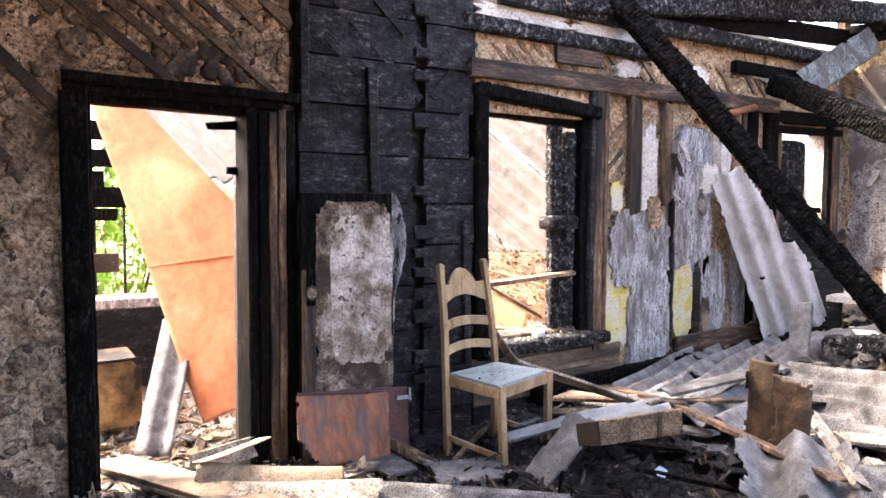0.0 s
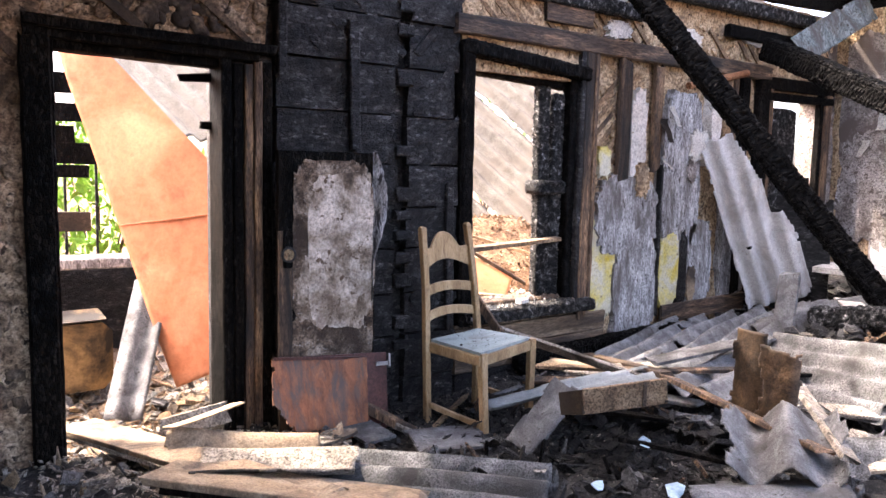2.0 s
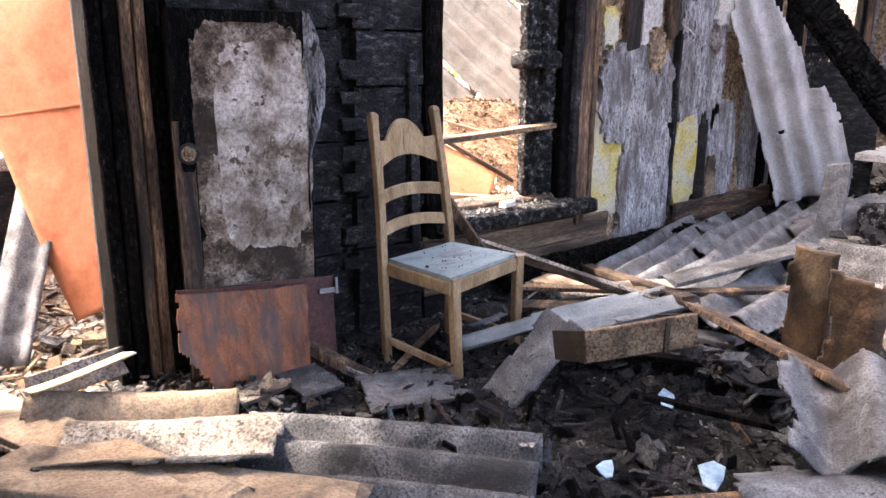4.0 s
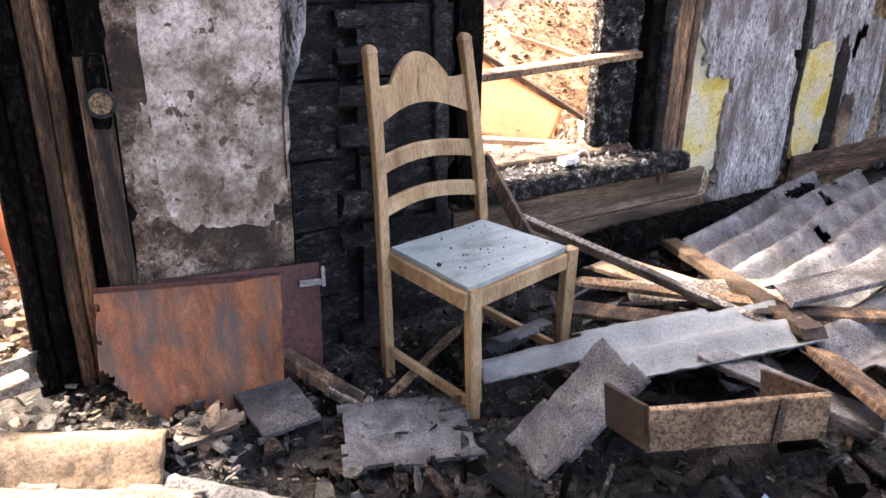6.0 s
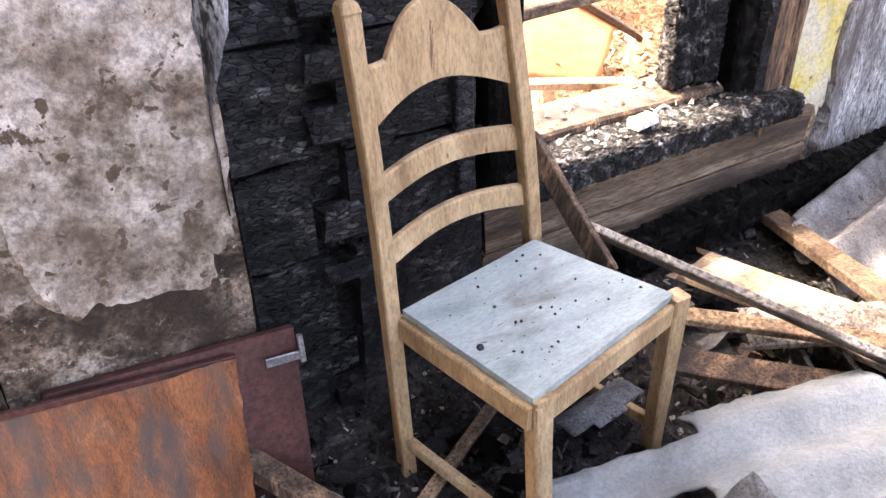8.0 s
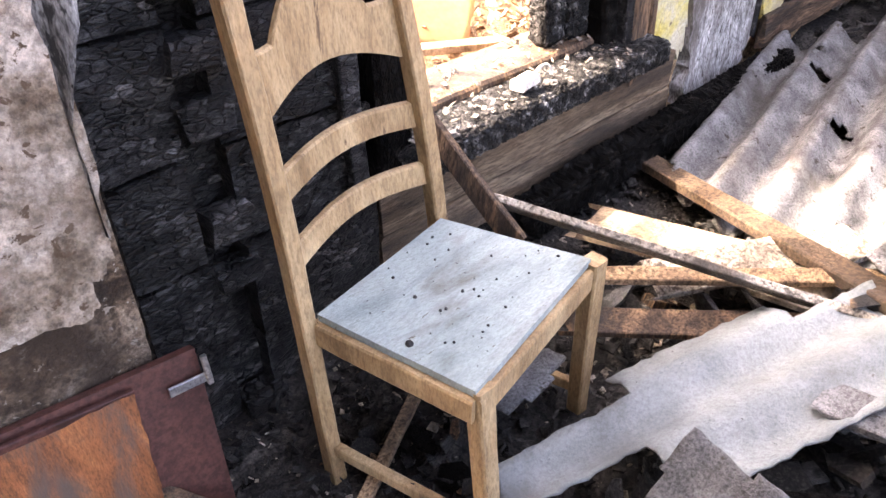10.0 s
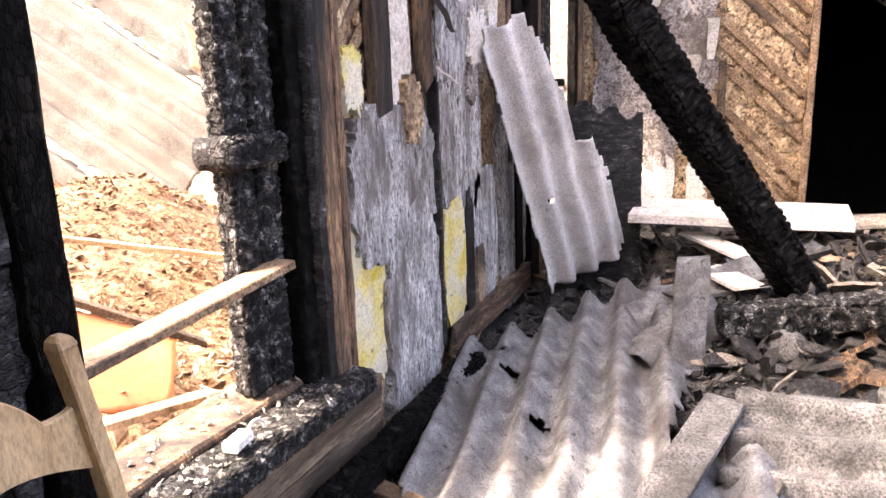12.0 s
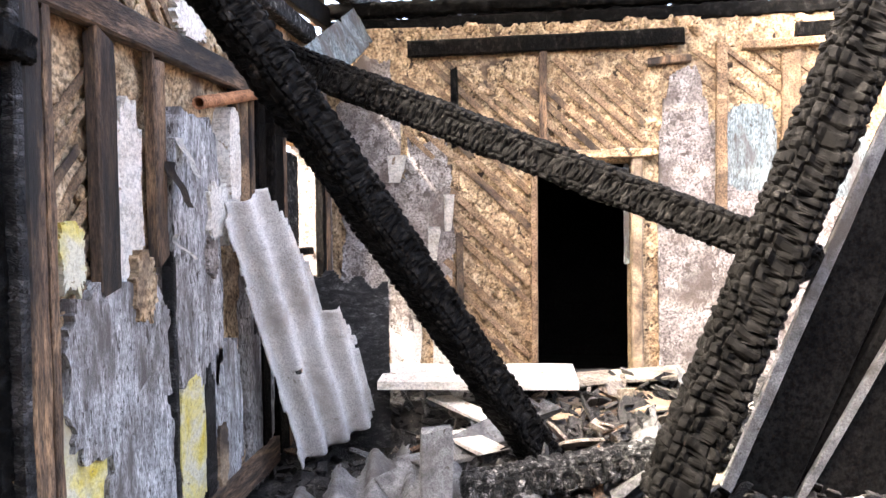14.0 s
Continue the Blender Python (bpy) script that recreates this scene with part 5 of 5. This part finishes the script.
for p0, p1, w_, m_ in (((3.3, 3.15, 0.42), (3.75, 2.62, 0.45), 0.05, LATH), ((3.42, 3.05, 0.39), (3.9, 2.75, 0.42), 0.12, DEBRIS_PALE), ((3.2, 3.1, 0.36), (3.5, 2.7, 0.4), 0.08, SOOT_WOOD), ((3.6, 2.62, 0.47), (4.15, 2.2, 0.5), 0.07, SOOT_WOOD), ((3.0, 2.55, 0.38), (3.3, 2.2, 0.36), 0.06, CHAR_FINE), ((4.1, 2.1, 0.5), (4.6, 1.7, 0.55), 0.12, CHAR_FINE), ((3.9, 1.7, 0.45), (4.3, 1.2, 0.45), 0.1, DEBRIS_PALE), ((2.5, 1.7, 0.3), (3.05, 1.35, 0.33), 0.07, SOOT_WOOD), ((2.9, 2.1, 0.36), (3.1, 1.75, 0.34), 0.05, CHAR_FINE)):
    plank(p0, p1, w_, 0.02, m_, "broken board lying loose in the burnt rubble", ragged=0.05, up=(random.uniform(-0.3, 0.3), random.uniform(-0.3, 0.3), 1))
asb("pale broken sheet lying in the sun by the doorway", (1.3, 3.2, 0.31), (0.6, -0.32, -0.02), (-0.2, -0.42, 0.02), 0.7, 0.46, 0.035, 0.3, mat=DEBRIS_PALE, ragged=0.04, warp=0.03)
asb("torn piece of roofing sheet on the heap", (3.62, 1.75, 0.42), (0.4, -0.35, 0.05), (-0.3, -0.34, -0.16), 0.5, 0.4, 0.06, 0.3, ragged=0.05, warp=0.1, mat=ASBESTOS_DARK)
asb("torn grey roofing sheet among the rubble", (2.693, 1.662, 0.390), (0.442, -0.371, 0.060), (-0.291, -0.090, -0.030), 0.58, 0.34, 0.02, 0.3, mat=ASBESTOS, ragged=0.035, warp=0.05)
asb("folded scrap of sheet between the timbers", (4.95, 2.85, 0.58), (0.42, -0.25, 0.2), (-0.05, -0.3, -0.12), 0.5, 0.26, 0.03, 0.2, ragged=0.03, warp=0.06)
# blackened boards hanging beside the post; their backlit shade is in the colour too
plank((5.32, 0.56, 2.42), (5.32, 1.30, 0.64), 0.28, 0.05, SHADE_BLACK, "blackened wide board hanging aslant beside the post", up=(1, 0.1, 0.05))
plank((5.44, 0.40, 2.35), (5.44, 1.08, 0.60), 0.3, 0.05, SHADE_BLACK, "blackened board hanging behind the wide one", up=(1, 0.1, 0.05))
plank((5.42, 0.2, 1.95), (5.4, 0.95, 0.5), 0.5, 0.05, SHADE_BLACK, "second blackened board hanging below", up=(1, 0.1, 0.05))
plank((5.27, 0.70, 2.42), (5.27, 1.435, 0.66), 0.05, 0.03, ASBESTOS, "grey edge strip of the blackened board", up=(1, 0, 0))
plank((5.33, 0.70, 1.40), (5.33, 1.13, 0.60), 0.035, 0.03, ASBESTOS, "grey strip of the lower blackened board", up=(1, 0, 0))
# stone in the heap
bm = bmesh.new()
bmesh.ops.create_icosphere(bm, subdivisions=4, radius=0.09, matrix=Matrix.Translation((5.2, 2.25, 0.58)) @ Matrix.Diagonal((1, 1, 0.8, 1)))
for v in bm.verts:
    v.co += noise.noise_vector(v.co * 5) * 0.07 + noise.noise_vector(v.co * 17) * 0.02
solid("clay_lump", bm, ASBESTOS_DARK, "rounded lump of burnt clay in the rubble", "lump", smooth=True)
# drawer
drawer = thing("drawer", (2.95, 2.25, 0.42), "broken wooden drawer lying tilted on the rubble", "drawer")
A, B = Vector((2.768, 2.267, 0.522)), Vector((3.115, 2.07, 0.572))
n_ = Vector((0.3, 0.9, -0.33))
part("front", beam(bmesh.new(), A, B, 0.125, 0.018, up=(0.5, 0.87, 0.1), rough=0.002), LATH, drawer, "worn drawer front")
part("side", beam(bmesh.new(), A + n_ * 0.01, A + n_ * 0.24, 0.014, 0.11, rough=0.002), SOOT_LATH, drawer)
part("side", beam(bmesh.new(), B + n_ * 0.01, B + n_ * 0.24, 0.014, 0.11, rough=0.002), SOOT_LATH, drawer)
part("bottom", sheet(bmesh.new(), A + Vector((0, 0, -0.06)), B - A, n_, (B - A).length, 0.24, 0.008), SOOT_WOOD, drawer)
part("divider", beam(bmesh.new(), A.lerp(B, 0.72) - n_ * 0.012 + Vector((0, 0, -0.06)), A.lerp(B, 0.72) - n_ * 0.012 + Vector((0, 0, 0.06)), 0.02, 0.006, up=(0.36, 0.93, 0)), SOOT_LATH, drawer)
# floor slabs by the chair
for o, u, v, l, w_, m_ in (((2.24, 2.83, 0.19), (0.4, -0.13, 0.0), (0.22, 0.26, 0.01), 0.4, 0.32, ASBESTOS), ((2.08, 3.08, 0.19), (0.22, 0.02, 0.0), (0, 0.26, 0.02), 0.22, 0.26, ASBESTOS_DARK), ((1.85, 3.12, 0.22), (0.2, -0.05, 0.05), (0.05, 0.14, 0.0), 0.2, 0.12, DEBRIS_PALE)):
    solid("floor_slab", sheet(bmesh.new(), o, u, v, l, w_, 0.015, ragged=0.02, warp=0.01, res=0.015), m_, "broken dusty floor slab lying beside the chair", "slab")
# small things on the sill
sc = thing("cable_coil", (3.55, W - 0.02, 0.7), "melted white cable and fitting on the sill", "cable")
bm = bmesh.new()
ring = []
for i in range(28):
    a = i / 27 * 5.0
    p = Vector((3.62 + 0.035 * math.cos(a), W - 0.08 + 0.008 * i / 27, 0.725 + 0.035 * math.sin(a)))
    o = Vector((math.cos(a), 0, math.sin(a)))
    ring.append([bm.verts.new(p + o * 0.005 * math.cos(k * 1.0472) + Vector((0, 1, 0)) * 0.005 * math.sin(k * 1.0472)) for k in range(6)])
for r0, r1 in zip(ring, ring[1:]):
    for k in range(6):
        bm.faces.new((r0[k], r0[(k + 1) % 6], r1[(k + 1) % 6], r1[k]))
part("cable", bm, WHITE_PLASTER, sc, smooth=True)
part("fitting", beam(bmesh.new(), (3.52, W - 0.07, 0.725), (3.6, W - 0.06, 0.725), 0.05, 0.03, rough=0.003), WHITE_PLASTER, sc)

# ---- loose rubble ----
def scatter(name, n, x0, x1, y0, y1, smin, smax, mats, label, tilt=35, lift=0.02, keep=None, parts=True, height=None, thick=(0.004, 0.016)):
    hp = thing(name, ((x0 + x1) / 2, (y0 + y1) / 2, 0.1), label, "rubble", kind="stuff") if parts else None
    shapes = {}
    done = 0
    while done < n:
        x, y = random.uniform(x0, x1), random.uniform(y0, y1)
        if keep and not keep(x, y):
            continue
        s = random.uniform(smin, smax) ** 1.0
        m = random.choice(mats)
        key = (m.name, random.randint(0, 11))
        if key not in shapes:
            bm = shard(bmesh.new(), (0, 0, 0), 1.0, random.uniform(0.06, 0.22), Matrix.Identity(4), random.choice((0.22, 0.35, 0.5, 0.8)))
            me = bpy.data.meshes.new("shard")
            bmesh.ops.recalc_face_normals(bm, faces=bm.faces)
            bm.to_mesh(me)
            bm.free()
            me.materials.append(m)
            shapes[key] = me
        ob = new("shard", shapes[key])
        z_ = (height or heap)(x, y) + random.uniform(0.0, lift)
        ob.matrix_basis = Matrix.Translation((x, y, z_)) @ turn(random.gauss(0, tilt), random.gauss(0, tilt), random.uniform(0, 360)) @ Matrix.Diagonal((s, s, s, 1))
        place(ob, hp)
        done += 1


DM = [DEBRIS_DARK, DEBRIS_DARK, ASBESTOS_DARK, DEBRIS_PALE, CHAR, SOOT_WOOD]
DARK = [DEBRIS_DARK, DEBRIS_DARK, DEBRIS_DARK, CHAR_FINE, CHAR, DEBRIS_DARK, SOOT_WOOD, ASBESTOS_DARK]
scatter("charred_debris", 290, 2.0, 3.6, 1.1, 2.75, 0.02, 0.1, DARK, "charred paper, splinters and broken sheet on the floor", lift=0.07, tilt=30)
scatter("charred_paper", 240, 1.9, 3.7, 1.3, 2.9, 0.03, 0.08, [DEBRIS_DARK, DEBRIS_DARK, CHAR_FINE, ASBESTOS_DARK], "curled sheets of charred paper in a heap", lift=0.1, tilt=45)
scatter("charred_debris", 290, 1.9, 3.5, 2.6, 3.55, 0.012, 0.06, DARK, "small charred rubble round the chair legs", lift=0.04)
scatter("charred_debris", 290, 3.4, 5.0, 1.3, 3.4, 0.03, 0.14, DM + [DEBRIS_PALE, ASBESTOS], "mixed burnt rubble and broken roofing", lift=0.08, keep=lambda x, y: not (3.6 < x < 5.6 and 2.3 < y < 3.6))
scatter("charred_debris", 290, 4.6, 6.9, 0.3, 3.5, 0.04, 0.17, DM + [DEBRIS_PALE, ASBESTOS], "burnt rubble heap before the end wall", lift=0.1, keep=lambda x, y: not (x < 6.1 and y > 2.5))
scatter("pale_debris", 200, 0.2, 2.0, 2.2, 3.6, 0.015, 0.09, [DEBRIS_PALE, PALE_WOOD, DEBRIS_PALE, ASBESTOS_DARK, CLAY], "pale splinters and plaster crumbs in the sun", lift=0.05)
scatter("charred_debris", 220, 0.4, 2.4, 0.9, 2.4, 0.02, 0.09, DM, "dark litter on the near floor", lift=0.05)
def chips(name, n, x0, x1, y0, y1, smin, smax, mat, label, height=None, lift=0.015):
    """Fine crumbs and splinters, too small to count."""
    verts, faces = [], []
    for _ in range(n):
        x, y = random.uniform(x0, x1), random.uniform(y0, y1)
        s, f = random.uniform(smin, smax), random.choice((0.25, 0.5, 0.9))
        m = Matrix.Translation((x, y, (height or heap)(x, y) + random.uniform(0, lift))) @ turn(random.gauss(0, 30), random.gauss(0, 30), random.uniform(0, 360))
        b = len(verts)
        for px, py, pz in ((-1, -f, -0.12), (1, -f * 0.7, -0.12), (0.8, f, -0.12), (-0.9, f * 0.8, -0.12)):
            verts.append(m @ Vector((px * s, py * s, pz * s)))
        for px, py, pz in ((-0.9, -f * 0.9, 0.12), (0.9, -f * 0.6, 0.14), (0.7, f * 0.9, 0.1), (-0.8, f * 0.7, 0.15)):
            verts.append(m @ Vector((px * s, py * s, pz * s)))
        faces += [(b + 4, b + 5, b + 6, b + 7), (b, b + 1, b + 5, b + 4), (b + 1, b + 2, b + 6, b + 5), (b + 2, b + 3, b + 7, b + 6), (b + 3, b, b + 4, b + 7)]
    me = bpy.data.meshes.new(name)
    me.from_pydata(verts, [], faces)
    me.materials.append(mat)
    return tagged(new(name, me), label, "rubble", kind="stuff")


chips("fine_rubble", 9000, 1.6, 5.0, 1.2, 3.6, 0.005, 0.02, DEBRIS_DARK, "fine charred crumbs on the floor", lift=0.03)
chips("fine_rubble", 1500, 1.6, 5.0, 1.2, 3.6, 0.004, 0.014, DEBRIS_PALE, "pale plaster crumbs on the floor", lift=0.03)
chips("fine_rubble", 2200, 0.3, 2.0, 1.8, 3.65, 0.005, 0.025, DEBRIS_PALE, "pale plaster crumbs by the doorway", lift=0.03)
chips("fine_rubble", 3000, 4.6, 6.9, 0.3, 3.6, 0.01, 0.05, DEBRIS_DARK, "burnt crumbs before the end wall", lift=0.05)
chips("yard_crumbs", 7000, 3.9, 6.8, 4.0, 7.0, 0.006, 0.022, EARTH, "crumbled clay on the mound in the yard", height=outside, lift=0.03)
chips("yard_crumbs", 2000, 0.4, 2.3, 3.8, 5.6, 0.008, 0.04, DEBRIS_PALE, "pale crumbs outside the doorway", height=outside, lift=0.03)
chips("sill_crumbs", 220, 3.08, 4.0, W - 0.12, W + 0.2, 0.003, 0.012, DEBRIS_PALE, "pale crumbs of plaster along the sill", height=lambda x, y: 0.705 if y < W + 0.02 else 0.725, lift=0.01)
for x, y, z_, s, m_ in ((2.95, 2.05, 0.36, 0.09, PAPER_BLUE), (2.52, 1.93, 0.3, 0.06, PAPER_BLUE), (2.75, 1.72, 0.3, 0.09, PAPER_BLUE), (2.45, 2.2, 0.29, 0.07, DEBRIS_PALE)):
    solid("paper_scrap", shard(bmesh.new(), (x, y, z_), s, 0.003, turn(random.uniform(-15, 15), random.uniform(-15, 15), random.uniform(0, 90)), 0.5), m_, "crumpled scrap of paper among the charred litter", "paper")

# ---- outside ----
bm = sheet(bmesh.new(), (1.53, 4.40, 0.24), (-0.2, 0.43, 0.93), (0.72, -0.6, 0.12), 2.9, 1.0, 0.004, warp=0.03, res=0.025)
CUT0, CUT1, OUT = Vector((1.369, 5.086, 2.229)), Vector((1.778, 4.559, 1.620)), Vector((0.72, -0.6, 0.12))
NRM = Vector((-0.2, 0.43, 0.93)).cross(OUT)
cn = (CUT1 - CUT0).cross(NRM).normalized()
cn = cn if cn.dot(OUT) > 0 else -cn
bmesh.ops.bisect_plane(bm, geom=bm.verts[:] + bm.edges[:] + bm.faces[:], plane_co=CUT0, plane_no=cn, clear_outer=True)
solid("orange_sheet", bm, ORANGE, "large orange-brown sheet leaning outside the doorway", "sheet", smooth=True)
bm = beam(bmesh.new(), (1.325, 4.83, 1.19), (1.9, 4.37, 1.30), 0.012, 0.012)
solid("sheet_seam", bm, ORANGE, "raised seam across the orange sheet", "seam")
asb("pale corrugated strip leaning outside the doorway", (1.10, 4.34, 0.14), (0.27, 0.41, 0.66), (0.22, -0.1, 0.0), 0.9, 0.22, 0.02, 0.14, ragged=0.0, warp=0.0)
carton = thing("cardboard_box", (1.0, 5.2, 0.15), "brown cardboard box with a scorched side", "box")
part("body", beam(bmesh.new(), (1.0, 4.85, 0.38), (1.0, 5.35, 0.38), 0.55, 0.42, rough=0.004), CARD, carton)
part("flap", sheet(bmesh.new(), (0.74, 4.84, 0.6), (0.5, 0, 0.01), (0, 0.25, 0.03), 0.5, 0.25, 0.005), CARD, carton)
annex = thing("wall_annex", (0, 6.2, 0), "burnt boards of the outhouse behind the doorway", "wall", kind="structure")
part("wall_section", slab(bmesh.new(), -2.5, 1.9, -0.1, 0.84, 6.2, 6.35, 0.1, 0.02), CHAR, annex)
part("wall_section", slab(bmesh.new(), -2.5, 0.62, 0.84, 2.4, 6.22, 6.35, 0.1, 0.02), CHAR, annex)
for z_, dx in ((1.52, 0.0), (1.66, 0.1), (1.8, -0.1), (1.95, 0.05), (2.1, 0.0), (1.16, 0.0)):
    board(annex, "board", (-1.5, 6.15, z_), (1.4 + dx, 6.1, z_ + random.uniform(-0.06, 0.06)), random.uniform(0.09, 0.16), 0.05, CHAR_FINE if z_ > 1.3 else SOOT_LATH, up=(0, 1, 0))
for k in range(5):
    board(annex, "bar", (0.6 + 0.22 * k, 6.28, 0.8), (0.6 + 0.22 * k, 6.28, 1.6), 0.02, 0.02, CHAR, up=(0, 1, 0))
board(annex, "sill", (0.3, 5.9, 0.86), (1.9, 5.9, 0.84), 0.3, 0.08, GREY_BOARD)
# fallen roof beyond the window
R_, U_ = Vector((0.8, -0.6, 0.0)), Vector((0.396, 0.528, 0.75))
ud, vd = (R_ * 0.65 - U_ * 0.76).normalized(), (R_ * 0.76 + U_ * 0.65).normalized()
for k, (off, l) in enumerate(((-1.5, 2.4), (-0.45, 2.5), (0.6, 2.2), (1.6, 2.0))):
    o = Vector((5.75, 6.9, 1.75)) - ud * 1.2 + vd * off + Vector((0, 0, 0.03 * k))
    asb("sunlit corrugated roofing sheet of the collapsed roof", o, ud, vd, l, 1.1, 0.05, 0.2, mat=ROOF_OUT, ragged=0.03, warp=0.03, res=0.03)
asb("corrugated sheet on the roof seen through the doorway", (1.0, 7.6, 3.0), (0.35, -0.8, -0.6), (1.0, 0.2, 0.1), 2.3, 2.2, 0.03, 0.2, mat=ROOF_OUT, ragged=0.03, warp=0.02, res=0.03)
solid("orange_sheet", sheet(bmesh.new(), (3.02, 5.05, 1.50), (0.9, -0.65, -0.64), (0.0, -0.75, -0.72), 1.5, 1.1, 0.005, warp=0.03, ragged=0.015, res=0.025, bite=lambda a, b: b > 1.05 - 0.5 * a), ORANGE, "orange sheet lying under rubble outside the window", "sheet", smooth=True)
solid("orange_sheet", sheet(bmesh.new(), (6.3, 6.1, 1.75), (0.5, -0.2, -0.3), (0.3, 0.5, 0.5), 1.0, 0.8, 0.005, warp=0.05, ragged=0.02, res=0.03), ORANGE, "orange sheet fallen over the collapsed roof", "sheet", smooth=True)
for p0, p1, w_, m_ in (((3.25, 4.9, 1.36), (4.15, 4.25, 0.72), 0.05, SOOT_LATH), ((3.7, 4.2, 0.55), (4.1, 4.9, 0.95), 0.05, PALE_WOOD), ((3.55, 4.1, 0.6), (3.95, 4.6, 0.9), 0.04, PALE_WOOD), ((3.3, 4.05, 0.7), (3.45, 4.5, 0.95), 0.02, PALE_WOOD), ((3.05, 4.2, 0.75), (3.9, 3.98, 0.66), 0.06, PALE_WOOD), ((4.4, 5.3, 1.0), (5.6, 4.6, 0.6), 0.06, PALE_WOOD)):
    plank(p0, p1, w_, 0.025, m_, "splintered batten in the rubble outside the window")
scatter("yard_rubble", 290, 2.9, 4.6, 3.9, 5.2, 0.012, 0.045, [DEBRIS_PALE, WHITE_PLASTER, CLAY, EARTH, CLAY], "pale broken plaster and clay outside the window", keep=lambda x, y: x > 3.9 or random.random() < 0.25, lift=0.03, height=lambda x, y: 0.63 + 0.5 * max(0, y - 4.15) if x < 4.1 else max(0.55, outside(x, y)))
scatter("yard_rubble", 290, 4.0, 6.6, 4.8, 6.6, 0.012, 0.04, [DEBRIS_PALE, CLAY, EARTH, EARTH, EARTH], "clay rubble mound in the yard", lift=0.05, height=outside)
scatter("yard_rubble", 200, 0.6, 2.2, 3.9, 5.2, 0.02, 0.11, [DEBRIS_PALE, CLAY, EARTH, ASBESTOS_DARK, PALE_WOOD], "pale rubble outside the doorway", lift=0.08, height=outside)


def shrub(at, r, h_, n, label, trunk=True):
    sh = thing("bush", at, label, "bush")
    a = Vector(at)
    for k in range(7):
        ang = k * 0.9 + random.random()
        tip = a + Vector((math.cos(ang) * r * 0.7, math.sin(ang) * r * 0.7, h_ * random.uniform(0.7, 1.0)))
        part("branch", beam(bmesh.new(), a, tip, 0.03, 0.03, up=(0.3, 1, 0.1), seg=5, rough=0.02, taper=0.3), SOOT_LATH, sh)
    bm = bmesh.new()
    for k in range(n):
        c_ = a + Vector((random.gauss(0, r * 0.5), random.gauss(0, r * 0.5), h_ * random.uniform(0.1, 1.1)))
        if noise.noise(c_ * 1.6) < -0.12:
            continue
        s = random.uniform(0.03, 0.075)
        m = Matrix.Translation(c_) @ turn(random.uniform(0, 360), random.uniform(0, 360), random.uniform(0, 360))
        vs = [bm.verts.new(m @ Vector(p)) for p in ((-s, 0, 0), (0, -s * 0.4, 0.005), (s, 0, 0), (0, s * 0.4, 0.005))]
        bm.faces.new(vs)
    tagged(part("leaves", bm, LEAF, sh), kind="stuff")


shrub((0.9, 7.6, 0.0), 0.9, 1.9, 3200, "bright green bush behind the burnt outhouse")
shrub((1.9, 8.2, 0.0), 0.9, 1.8, 2600, "bright green bush behind the burnt outhouse")
shrub((9.0, 13.5, 0.5), 1.6, 3.8, 3600, "green spring bush beyond the fallen roof")
shrub((12.0, 14.5, 0.5), 1.8, 4.2, 3600, "green spring bush beyond the fallen roof")
shrub((6.6, 13.0, 0.5), 1.5, 3.4, 3000, "green spring bush beyond the fallen roof")
